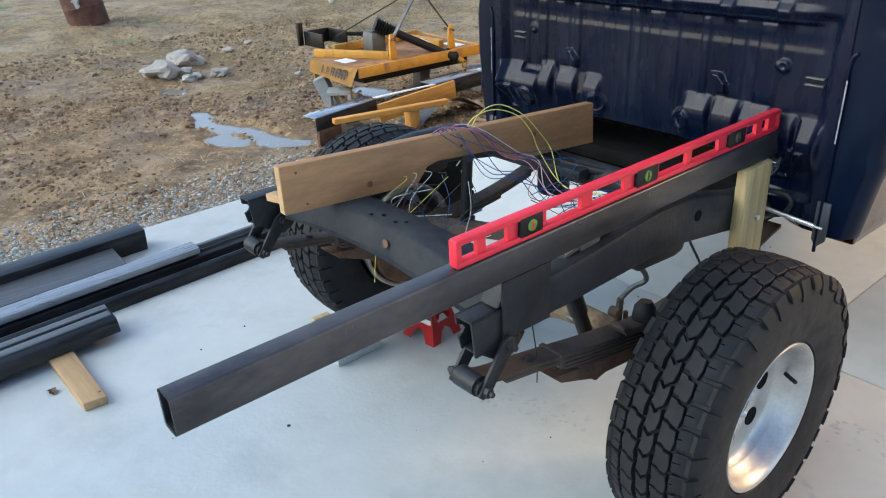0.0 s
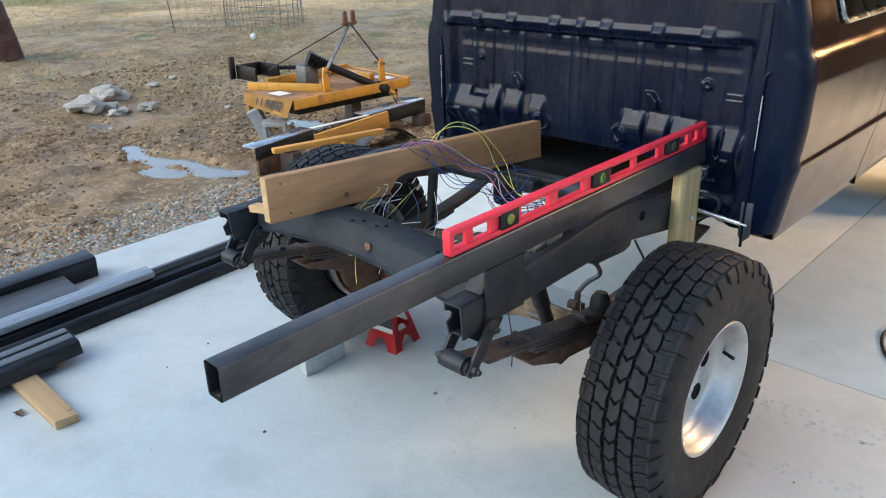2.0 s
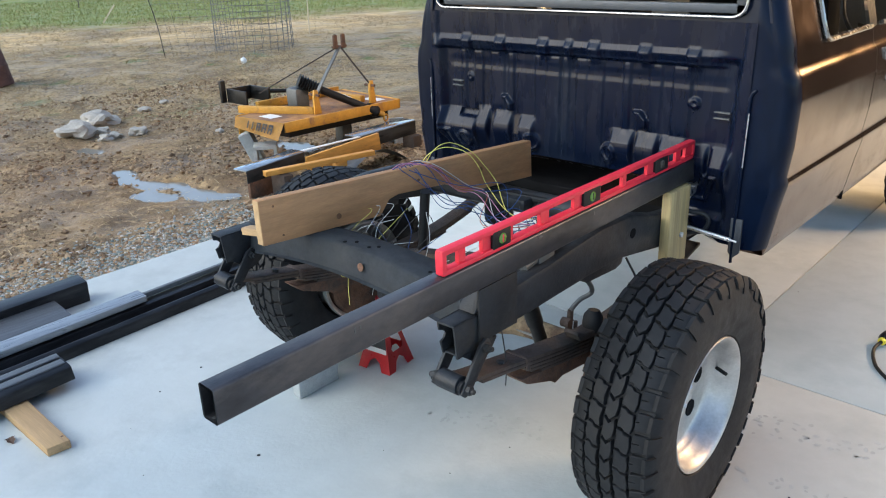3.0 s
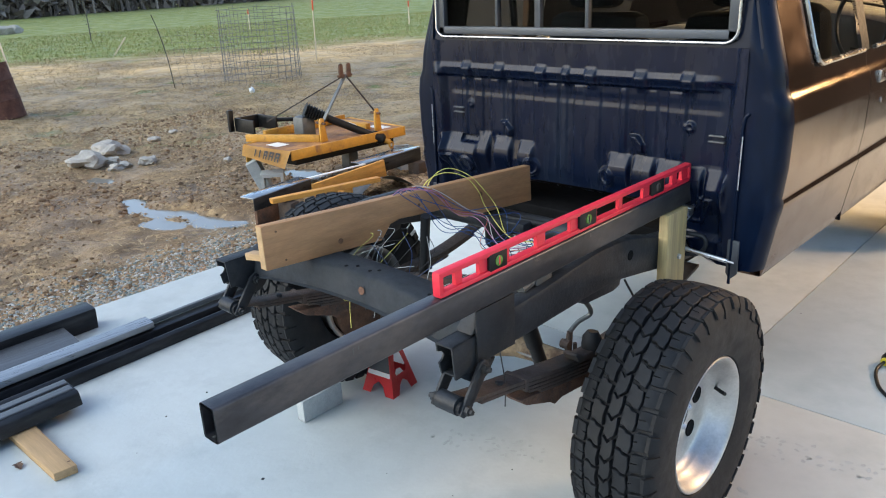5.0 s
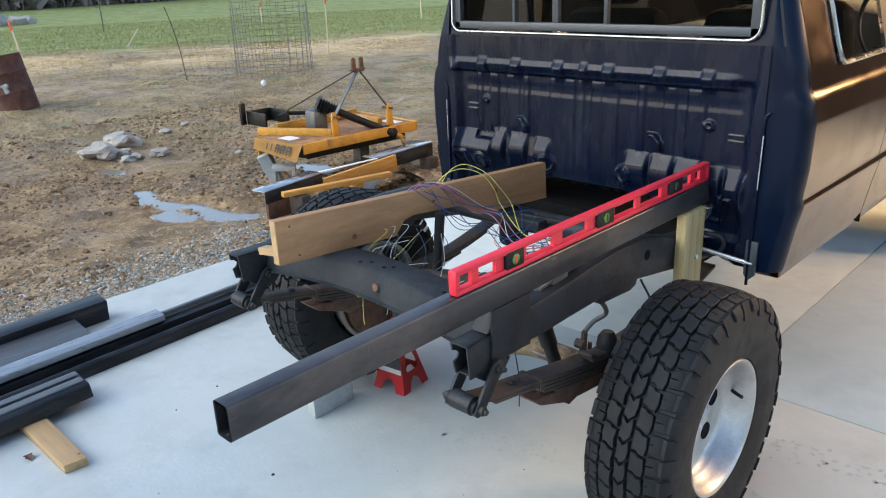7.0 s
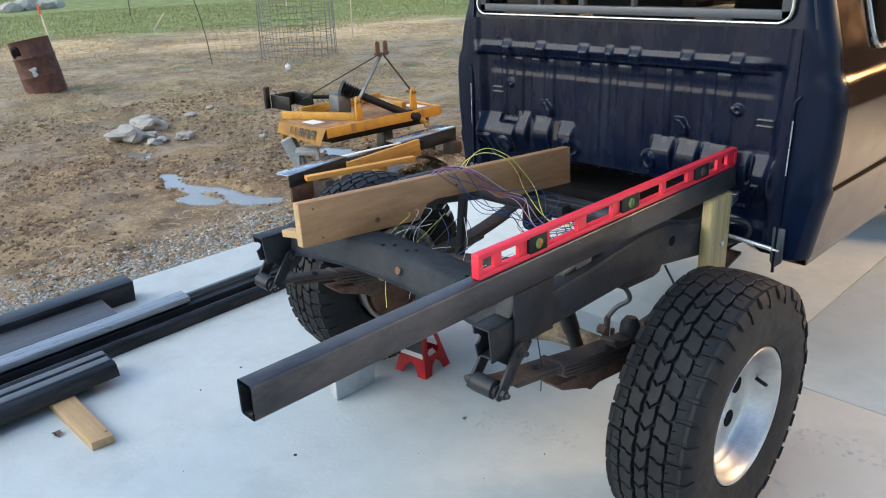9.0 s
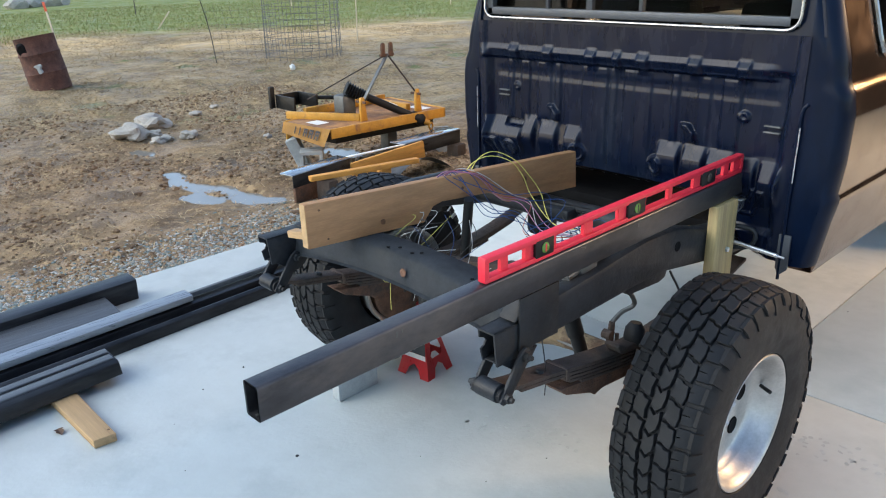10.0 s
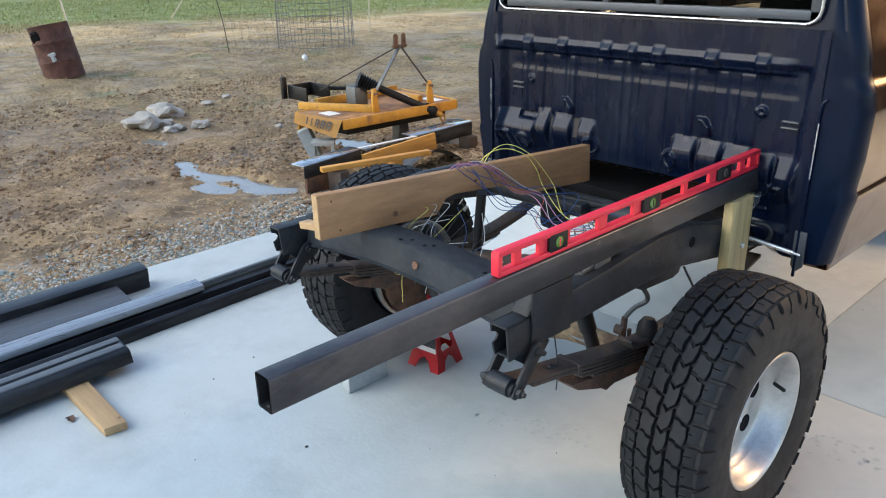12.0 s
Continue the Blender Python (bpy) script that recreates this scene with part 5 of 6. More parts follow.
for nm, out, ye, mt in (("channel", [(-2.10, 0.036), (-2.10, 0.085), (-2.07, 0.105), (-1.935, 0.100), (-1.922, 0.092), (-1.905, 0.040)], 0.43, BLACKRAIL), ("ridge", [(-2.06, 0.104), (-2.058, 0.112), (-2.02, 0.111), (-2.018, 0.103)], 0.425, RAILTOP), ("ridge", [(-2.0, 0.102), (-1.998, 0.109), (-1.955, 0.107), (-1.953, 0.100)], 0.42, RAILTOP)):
    bm = prism(out, "y", -2.6, ye, 0.003)
    for v in bm.verts:
        v.co.x += SH * v.co.y
    part(nm, bm, mt, r3)
wb = thing("wood_block", (-1.8, 0.18, 0), "tan pine two-by-four offcut under the steel channel", "wood block")
bm_block = prism([(-2.16, 0.135), (-1.525, 0.143), (-1.515, 0.226), (-2.15, 0.235)], "z", 0.0, 0.036, 0.004)
part("block", bm_block, BLOCKWOOD, wb)
part("nail_hole", lathe([(0.006, 0), (0.005, 0.001)], (-1.56, 0.215, 0.036), (0, 0, 1), 8), KNOT, wb)
solo("dead_leaf", grid(14, 4, lambda u, v: (-1.765 + 0.055 * u, 0.09 + 0.036 * (v - 0.5) * (0.08 + math.sin(math.pi * u) ** 0.8 * (0.8 + 0.2 * math.sin(19 * u))), 0.003 + 0.012 * abs(2 * v - 1) * math.sin(math.pi * u))), LEAFM, "curled brown leaf on the slab", "leaf", smooth=60)


def build_specks():
    random.seed(9)
    verts, faces = [], []
    for k in range(60):
        x, y, r = random.uniform(-1.9, 0.9), random.uniform(-0.5, 3.4), random.uniform(0.002, 0.006)
        i = len(verts)
        verts += [(x - r, y, 0.001), (x, y - r, 0.001), (x + r, y, 0.001), (x, y + r, 0.001), (x, y, 0.001 + r)]
        faces += [(i, i + 1, i + 4), (i + 1, i + 2, i + 4), (i + 2, i + 3, i + 4), (i + 3, i, i + 4)]
    me = bpy.data.meshes.new("grit")
    me.from_pydata(verts, [], faces)
    me.materials.append(BLACKP)
    tagged(new("grit", me), "small dark grit scattered on the slab", "grit", kind="stuff")


build_specks()


def build_prints():
    """Faint damp tread and shoe marks, rows of small blots a little darker than the slab."""
    rng = np.random.default_rng(21)
    verts, faces = [], []
    for x0, y0, dx, dy, rows, count in ((-0.62, 1.22, 0.42, 0.16, 3, 16), (0.20, 1.88, 0.62, 0.14, 4, 20), (0.30, 1.60, 0.5, 0.1, 2, 14), (-0.2, 0.75, 0.3, 0.12, 2, 9)):
        ln = math.hypot(dx, dy)
        nx, ny = -dy / ln, dx / ln
        for r in range(rows):
            for k in range(count):
                if rng.uniform() < 0.35:
                    continue
                u = (k + rng.uniform(-0.2, 0.2)) / count
                w0, w1 = rng.normal(0, 0.010), rng.normal(0, 0.010)
                x, y = x0 + dx * u + nx * 0.038 * r + w0, y0 + dy * u + ny * 0.038 * r + w1
                a, b, t = rng.uniform(0.007, 0.018), rng.uniform(0.005, 0.010), rng.uniform(0, 3.14)
                i = len(verts)
                for q in range(7):
                    w = 2 * math.pi * q / 7
                    f = rng.uniform(0.7, 1.2)
                    p, o = a * f * math.cos(w), b * f * math.sin(w)
                    verts.append((x + p * math.cos(t) - o * math.sin(t), y + p * math.sin(t) + o * math.cos(t), 0.0012))
                faces.append(tuple(range(i, i + 7)))
    me = bpy.data.meshes.new("damp_prints")
    me.from_pydata(verts, [], faces)
    me.materials.append(material("damp_concrete", (0.385, 0.415, 0.41), 0.6, 0, 0.12, 20, 0.05))
    tagged(new("damp_prints", me), "faint dirty tread prints on the pale slab", "prints", kind="stuff")


build_prints()
solo("pebble", lathe([(0.007, 0), (0.004, 0.003)], (-0.935, 0.648, 0.0), (0, 0, 1), 14), BLACKP, "tiny dark pebble on the slab", "stone")
cp = thing("power_cable", (0.53, 2.86, 0.0), "black power cable with a yellow-collared plug on the slab", "cable")
part("plug", lathe([(0.018, 0), (0.027, 0.012), (0.029, 0.045), (0.022, 0.07), (0.016, 0.075)], (0.545, 2.865, 0.03), (0.25, 0.95, 0.12), 18), BLACKP, cp, "black rubber plug")
part("collar", lathe([(0.017, 0), (0.017, 0.012)], (0.542, 2.852, 0.028), (0.25, 0.95, 0.12), 16), plain("yellow_collar", (0.7, 0.6, 0.05)), cp, "yellow collar")
part("cord", pipe(smooth_line([(0.542, 2.855, 0.028), (0.530, 2.80, 0.016), (0.548, 2.72, 0.009), (0.60, 2.62, 0.008), (0.72, 2.52, 0.008), (0.95, 2.45, 0.008), (1.6, 2.5, 0.008)]), 0.0075, 10), BLACKP, cp)


# ---- behind the truck: rotary mower and scrap ----


def build_mower():
    g = -0.13
    m = thing("rotary_mower", (-4.7, 4.0, g), "worn yellow tractor rotary mower propped on cinder blocks", "mower")
    corners = [(-4.985, 3.315), (-4.355, 3.370), (-4.293, 4.705), (-5.205, 4.775)]
    deck = part("deck", prism(corners, "z", 0.262, 0.282, 0.004), RUSTYDECK, m, "rusty yellow steel deck top")
    part("front_edge", prism([(-4.356, 3.368), (-4.340, 3.368), (-4.278, 4.707), (-4.294, 4.707)], "z", 0.20, 0.290, 0.003), YELLOW, deck)
    part("far_edge", prism([(-4.294, 4.706), (-4.280, 4.722), (-5.205, 4.792), (-5.205, 4.776)], "z", 0.20, 0.290, 0.003), YELLOW, deck)
    part("back_edge", prism([(-4.986, 3.318), (-5.001, 3.318), (-5.221, 4.79), (-5.206, 4.79)], "z", 0.10, 0.290, 0.003), YELLOW, deck)
    # sloped end face that carries the maker's lettering
    bm = bmesh.new()
    quad = [(-5.0, 3.305, 0.286), (-4.345, 3.362, 0.288), (-4.325, 3.265, 0.150), (-4.93, 3.235, 0.205)]
    bm.faces.new([bm.verts.new(q) for q in quad])
    bmesh.ops.solidify(bm, geom=bm.faces, thickness=0.008)
    face = part("end_face", bm, YELLOW, m, "yellow end plate with black block shapes", 0)
    a, b, c, d = [Vector(q) for q in quad]
    nrm = (b - a).cross(d - a).normalized()
    if nrm.y > 0:
        nrm = -nrm
    for k, (u0, u1) in enumerate(((0.30, 0.33), (0.40, 0.44), (0.50, 0.58), (0.62, 0.71), (0.75, 0.84))):
        def at(u, v):
            return (a.lerp(b, u)).lerp(d.lerp(c, u), v) + nrm * 0.012
        bars = [((u0, 0.25), (u0 + 0.028, 0.80))] + ([((u0, 0.25), (u1, 0.36)), ((u1 - 0.026, 0.25), (u1, 0.80)), ((u0, 0.48), (u1, 0.58))] if k > 1 else [])
        for (p0, q0), (p1, q1) in bars:
            bb = bmesh.new()
            bb.faces.new([bb.verts.new(at(p, q)) for p, q in ((p0, q0), (p1, q0), (p1, q1), (p0, q1))])
            part("lettering_bar", bb, BLACKP, face, "", 0)
    # Inset black block puts the shade below the deck into colour.
    part("skirt", prism([(-4.94, 3.43), (-4.41, 3.46), (-4.35, 4.62), (-5.10, 4.68)], "z", 0.13, 0.262, 0.01), BLACKP, m, "black block standing for the shade under the deck")
    # beams across the deck
    part("cross_beam", join(box(-5.10, -5.05, 3.60, 4.60, 0.282, 0.36, 0.006), box(-5.0, -4.5, 4.40, 4.46, 0.282, 0.345, 0.006)), YELLOW, m)
    part("side_beam", prism([(-5.12, 3.44), (-4.46, 3.80), (-4.45, 3.77), (-5.11, 3.41)], "z", 0.282, 0.350, 0.004), YELLOW, m)
    for x, y in ((-4.43, 3.80), (-4.38, 4.44)):
        h = part("hitch_plate", prism([(y - 0.03, 0.283), (y + 0.05, 0.283), (y + 0.03, 0.42), (y + 0.02, 0.50), (y - 0.02, 0.50), (y - 0.03, 0.42)], "x", x - 0.012, x + 0.012, 0.003), YELLOW, m)
        part("hitch_pin", rod((x - 0.08, y, 0.455), (x + 0.05, y, 0.455), 0.012, 10), RUST, h)
    apex = Vector((-4.50, 4.19, 0.845))
    for q, mat in (((-5.15, 3.70, 0.42), RUSTBAR), ((-4.44, 3.82, 0.46), GREYPAINT), ((-4.39, 4.44, 0.46), RUSTBAR)):
        part("mast_bar", join(box(-0.018, 0.018, -0.006, 0.006, 0, (apex - Vector(q)).length, 0.002, Matrix.Translation(q) @ (apex - Vector(q)).to_track_quat("Z", "Y").to_matrix().to_4x4())), mat, m)
    for dy in (-0.05, 0.045):
        part("top_link_lug", prism([(apex.y + dy - 0.024, 0.82), (apex.y + dy + 0.024, 0.82), (apex.y + dy + 0.022, 0.94), (apex.y + dy, 0.955), (apex.y + dy - 0.022, 0.94)], "x", apex.x - 0.01, apex.x + 0.01, 0.003), RUST, m)
    part("top_link_pin", rod((apex.x, apex.y - 0.09, 0.84), (apex.x, apex.y + 0.08, 0.84), 0.012, 10), RUST, m)
    gear = part("gearbox", box(-4.80, -4.64, 3.74, 3.90, 0.282, 0.50, 0.03), GREYPAINT, m)
    # drive shaft with ribbed boot and end yoke
    s0, s1 = Vector((-4.62, 3.86, 0.53)), Vector((-4.34, 4.36, 0.245))
    d = (s1 - s0).normalized()
    prof = []
    for k in range(9):
        prof += [(0.070 - 0.002 * k, 0.026 * k), (0.046 - 0.001 * k, 0.026 * k + 0.013)]
    boot = part("shaft_boot", lathe(prof, s0 - d * 0.08, d, 24), BLACKP, m, "ribbed black rubber shaft boot", 60)
    shaft = part("drive_shaft", rod(s0, s1, 0.036, 18), BLACKP, m, "black plastic drive shaft cover")
    part("warning_label", box(-0.025, 0.025, -0.04, 0.04, 0.0365, 0.038, 0, Matrix.Translation(s0.lerp(s1, 0.62)) @ d.to_track_quat("Y", "Z").to_matrix().to_4x4()), WHITE, shaft)
    part("shaft_collar", lathe([(0.05, 0), (0.058, 0.03), (0.052, 0.06), (0.06, 0.10), (0.045, 0.13)], s1 - d * 0.03, d, 20), BLACKP, shaft)
    part("yoke", join(rod(s1 + d * 0.10, s1 + d * 0.16, 0.028, 12), lathe([(0.032 + 0.008 * math.cos(q), 0.008 * math.sin(q)) for q in np.linspace(0, 2 * math.pi, 7)[:-1]], s1 + d * 0.18 + Vector((0, 0, -0.02)), (1, 0.2, 0), 16, closed=True)), YELLOW, shaft)
    part("tail_bracket", join(box(-5.42, -5.12, 3.52, 3.54, 0.33, 0.46, 0.004), box(-5.42, -5.12, 3.78, 3.80, 0.33, 0.46, 0.004), box(-5.44, -5.42, 3.52, 3.80, 0.33, 0.46, 0.003), box(-5.47, -5.43, 3.46, 3.51, 0.33, 0.54, 0.004), rod((-5.2, 3.8, 0.42), (-4.95, 4.15, 0.40), 0.02, 10)), BLACKP, m, "black tail wheel bracket")
    part("support_leg", box(-4.80, -4.68, 4.30, 4.42, g - 0.05, 0.20, 0.006), GREYPAINT, m)
    part("manual_plate", box(-4.80, -4.62, 3.42, 3.55, 0.2835, 0.2855, 0), WHITE, m)
    part("manual_plate", box(-4.62, -4.40, 4.52, 4.64, 0.2835, 0.2855, 0), WHITE, m)


build_mower()


def cinder(at, turn, tilt=0.0, cells=2):
    w, h, t = 0.19, 0.19, 0.032
    l_ = 0.39 if cells == 2 else 0.21
    cross = [box(-w / 2 + t, w / 2 - t, -t / 2, t / 2, 0, h, 0.004)] if cells == 2 else []
    bm = join(box(-w / 2, -w / 2 + t, -l_ / 2, l_ / 2, 0, h, 0.004), box(w / 2 - t, w / 2, -l_ / 2, l_ / 2, 0, h, 0.004), box(-w / 2 + t, w / 2 - t, -l_ / 2, -l_ / 2 + t, 0, h, 0.004), box(-w / 2 + t, w / 2 - t, l_ / 2 - t, l_ / 2, 0, h, 0.004), *cross)
    bmesh.ops.transform(bm, matrix=pose(*at, 0, tilt, turn), verts=bm.verts)
    solo("cinder_block", bm, CINDER, "grey hollow cinder block propping the mower in mud", "cinder block", "cinder blocks", smooth=0)


cinder((-4.74, 3.42, -0.035), -38, 90, 1)
solo("cinder_block", box(-0.10, 0.10, -0.055, 0.055, -0.16, 0.15, 0.005, Matrix.Translation((-4.94, 3.40, -0.01)) @ Matrix.Rotation(radians(22), 4, Vector((0.83, -0.56, 0))) @ Matrix.Rotation(radians(-38), 4, "Z")), CINDER, "grey solid cinder slab leaning under the mower deck", "cinder block", "cinder blocks", smooth=0)
cinder((-4.45, 4.85, -0.17), 60)

# long panels and boards lying by the slab
# Wet dark metal; the sky's reflection is painted into its pale blue base.
WETTOP = material("sky_tinted_wet_sheet", (0.22, 0.26, 0.30), 0.14, 0.3, 0.2, 5, 0.02, coat=0.8)


def slanted_bar(p, q, wide, tall, r=0.004):
    p, q = Vector(p), Vector(q)
    mm = Matrix.Translation(p) @ (q - p).to_track_quat("Y", "Z").to_matrix().to_4x4()
    return box(-wide / 2, wide / 2, 0, (q - p).length, -tall, 0, r, mm)


fp = thing("body_panel_strip", (-4.1, 3.6, -0.12), "long wet black and orange steel strip lying on the mud", "steel strip", "scrap strips")
part("top_sheet", slanted_bar((-3.93, 2.60, 0.115), (-4.02, 3.24, 0.125), 0.15, 0.012), WETTOP, fp, "wet black top with the sky's reflection painted in as pale blue")
part("side_web", slanted_bar((-3.855, 2.61, 0.110), (-3.942, 3.24, 0.118), 0.012, 0.10), BLACKRAIL, fp)
part("rusty_foot", slanted_bar((-3.86, 2.62, 0.012), (-3.93, 3.0, 0.015), 0.03, 0.15), RUST, fp)
part("top_sheet", slanted_bar((-3.985, 3.245, 0.125), (-3.935, 3.86, 0.130), 0.035, 0.010), WHITE, fp, "worn white edge")
fq = thing("body_panel_strip", (-4.3, 4.4, -0.12), "long wet black steel strip lying on the mud by the mower", "steel strip", "scrap strips")
part("top_sheet", slanted_bar((-4.02, 3.84, 0.130), (-4.07, 4.62, 0.135), 0.17, 0.012), WETTOP, fq, "wet black top with the sky's reflection painted in as pale blue")
part("side_web", slanted_bar((-3.935, 3.84, 0.120), (-3.985, 4.62, 0.125), 0.012, 0.12), BLACKRAIL, fq)
fb = thing("orange_board", (-3.75, 3.1, -0.12), "orange painted boards propped on mud beside the slab", "board", "scrap strips")
part("board", slanted_bar((-3.75, 2.70, 0.110), (-3.52, 3.64, 0.115), 0.06, 0.040), ORANGE, fb)
part("board", slanted_bar((-3.90, 3.22, 0.085), (-3.79, 3.95, 0.165), 0.030, 0.15), ORANGE, fb)
part("prop", box(-3.66, -3.58, 3.30, 3.40, -0.15, 0.074, 0.01), ORANGE, fb)
part("prop", box(-3.82, -3.64, 2.80, 2.90, -0.15, 0.065, 0.02), RUSTBAR, fb)
solo("scrap_fender", grid(16, 8, lambda u, v: (-3.55 - 0.25 * v, 3.35 + 0.75 * u, -0.08 + 0.17 * math.sin(math.pi * u) * (1 - 0.5 * v) + 0.02 * v)), GREYPAINT, "curved grey scrap fender lying in the mud", "fender", smooth=60)

# ---- field ----
ROCKS = [(-7.40, 2.82, 0.19, 1), (-7.80, 3.24, 0.21, 2), (-7.02, 2.95, 0.085, 3), (-7.05, 3.34, 0.10, 4), (-7.10, 3.10, 0.07, 5), (-8.15, 4.0, 0.075, 6), (-8.30, 4.35, 0.06, 7), (-6.3, 3.9, 0.05, 8), (-7.35, 3.08, 0.08, 9)]
for x, y, r, k in ROCKS:
    solo("field_rock", lump((x, y, ground_height(x, y) + r * 0.22), r, k, 0.55, 0.45, 3), ROCKM, "pale limestone rock in the brown dirt", "rock", "field rocks", smooth=25)
for x, y, r, k in ((-37.5, 10.8, 0.5, 11), (-38.2, 11.6, 0.6, 12), (-37.9, 12.4, 0.45, 13), (-38.4, 13.0, 0.4, 14)):
    solo("field_rock", lump((x, y, 0.12), r, k, 0.6, 0.4, 2), ROCKM, "pale rock far out in the green field", "rock", "field rocks", smooth=25)


def build_drum():
    c = Vector((-11.45, 3.38, ground_height(-11.45, 3.38) - 0.03))
    d = thing("rusty_drum", tuple(c), "rusty burnt steel drum standing in the dry grass", "drum")
    prof = [(0.275, 0.0), (0.29, 0.01), (0.29, 0.26), (0.30, 0.28), (0.29, 0.30), (0.285, 0.54), (0.298, 0.56), (0.285, 0.58), (0.285, 0.80), (0.292, 0.81), (0.278, 0.81), (0.272, 0.5), (0.268, 0.05)]
    bm = lathe(prof, c, (-0.10, -0.12, 1), 40, closed=True)
    part("drum_wall", bm, BARREL, d, "flaking brown rust")
    hole = lump(c + Vector((0.02, -0.275, 0.62)), 0.10, 21, 1.2, 0.5, 2)
    part("burn_hole", hole, BLACKOUT, d)
    part("ash_patch", lump(c + Vector((0.150, -0.170, 0.36)), 0.085, 22, 0.9, 0.7, 2), CINDER, d, "grey flaking patch")


build_drum()


def build_cage():
    c = Vector((-11.45, 8.0, ground_height(-11.45, 8.0)))
    w = thing("wire_cage", tuple(c), "round galvanised wire mesh cage guarding a young plant", "wire cage")
    r, h = 0.72, 1.35
    for k in range(30):
        a = 2 * math.pi * k / 30
        p = c + Vector((r * math.cos(a), r * math.sin(a), 0))
        part("upright_wire", rod(p, p + Vector((0.02 * math.sin(5 * a), 0.02 * math.cos(3 * a), h - 0.06 * (k % 3))), 0.0042, 5), WIREMESH, w)
    for k in range(12):
        z = 0.06 + k * 0.112
        part("hoop_wire", pipe([c + Vector((r * math.cos(a), r * math.sin(a), z + 0.01 * math.sin(3 * a))) for a in np.linspace(0, 2 * math.pi, 33)], 0.0045, 5), WIREMESH, w)
    # sheet of loose mesh beside it
    q = Vector((-12.0, 6.45, ground_height(-12.0, 6.45)))
    f = thing("wire_fence", tuple(q), "thin leaning wire mesh panel on a bent rod", "wire fence")
    part("bent_rod", pipe(smooth_line([q, q + Vector((-0.05, -0.02, 0.5)), q + Vector((-0.10, -0.09, 1.0)), q + Vector((-0.16, -0.15, 1.3))]), 0.008, 6), RUSTBAR, f)
    for k in range(7):
        e = q + Vector((0.10 * k, 0.11 * k, 0))
        part("mesh_wire", rod(e, e + Vector((-0.08, -0.06, 1.0)), 0.0022, 5), WIREMESH, f)
    for k in range(8):
        z = 0.08 + k * 0.12
        part("mesh_wire", rod(q + Vector((-0.08 * z, -0.06 * z, z)), q + Vector((0.85 - 0.08 * z, 0.93 - 0.06 * z, z)), 0.0022, 5), WIREMESH, f)


build_cage()


def stake(x, y, h, lean, cap=True, r=0.022):
    g = ground_height(x, y) - 0.05
    s = thing("survey_stake", (x, y, g), "thin pale wooden survey stake with orange top" if cap else "thin pale wooden stick leaning in the grass", "stake", "survey stakes")
    topp = Vector((x + lean[0], y + lean[1], g + h))
    part("stick", slanted_bar((x, y, g), topp, r * 2, r, 0.002), STAKE, s)
    if cap:
        part("orange_flag", slanted_bar(topp.lerp(Vector((x, y, g)), 0.22), topp + Vector((0, 0, 0.01)), r * 2.6, r * 1.4, 0.002), ORANGETAPE, s)


stake(-19.4, 6.2, 0.95, (-0.12, -0.08))
stake(-20.0, 20.5, 0.9, (0, 0))
stake(-20.4, 9.2, 0.55, (0.25, 0.35), False, 0.035)
stake(-26.0, 17.5, 0.8, (0, 0))
stake(-12.6, 10.2, 1.5, (0.05, 0), True, 0.012)


def build_sapling():
    x, y = -28.0, 12.0
    g = ground_height(x, y)
    s = thing("sapling", (x, y, g), "thin bare sapling with small dark leaves", "sapling")
    part("trunk", pipe(smooth_line([(x, y, g), (x + 0.02, y, g + 0.6), (x - 0.03, y, g + 1.2), (x, y, g + 1.9)]), 0.02, 6), BARK, s)
    random.seed(3)
    bm = bmesh.new()
    for k in range(70):
        c = Vector((x + random.gauss(0, 0.09), y + random.gauss(0, 0.09), g + random.uniform(0.15, 1.7)))
        d1, d2 = Vector((random.uniform(-1, 1), random.uniform(-1, 1), random.uniform(-1, 1))) * 0.05, Vector((random.uniform(-1, 1), random.uniform(-1, 1), random.uniform(-1, 1))) * 0.05
        bm.faces.new([bm.verts.new(c), bm.verts.new(c + d1), bm.verts.new(c + d1 + d2)])
    part("crown", bm, BARK, s, "", 0)


build_sapling()
solo("white_scrap", lump((-10.3, 6.95, ground_height(-10.3, 6.95) + 0.05), 0.05, 31, 1.3, 0.4, 2), WHITE, "small white plastic scrap in the dry grass", "scrap")


# ---- loose stuff on the ground ----
def scatter(name, count, place, size, mat, label, category, flat=0.7, seed=1):
    """Many small stones or clods in one mesh, each an uneven octahedron cut twice."""
    rng = np.random.default_rng(seed)
    base = bmesh.new()
    bmesh.ops.create_icosphere(base, subdivisions=1, radius=1)
    bv = np.array([v.co[:] for v in base.verts])
    base.verts.index_update()
    bf = np.array([[v.index for v in f.verts] for f in base.faces])
    base.free()
    verts, faces = [], []
    for k in range(count):
        x, y = place(rng)
        r = size(rng)
        a = rng.uniform(0, 6.28)
        s = np.array((rng.uniform(0.7, 1.3), rng.uniform(0.7, 1.3), flat * rng.uniform(0.7, 1.2))) * r
        p = bv * (1 + rng.uniform(-0.34, 0.34, (len(bv), 1))) * s
        q = np.stack((p[:, 0] * math.cos(a) - p[:, 1] * math.sin(a) + x, p[:, 0] * math.sin(a) + p[:, 1] * math.cos(a) + y, p[:, 2] + ground_height(x, y) + r * 0.05), 1)
        faces.append(bf + k * len(bv))
        verts.append(q)
    me = bpy.data.meshes.new(name)
    me.from_pydata(np.concatenate(verts).tolist(), [], np.concatenate(faces).tolist())
    me.materials.append(mat)
    return tagged(new(name, me), label, category, kind="stuff")


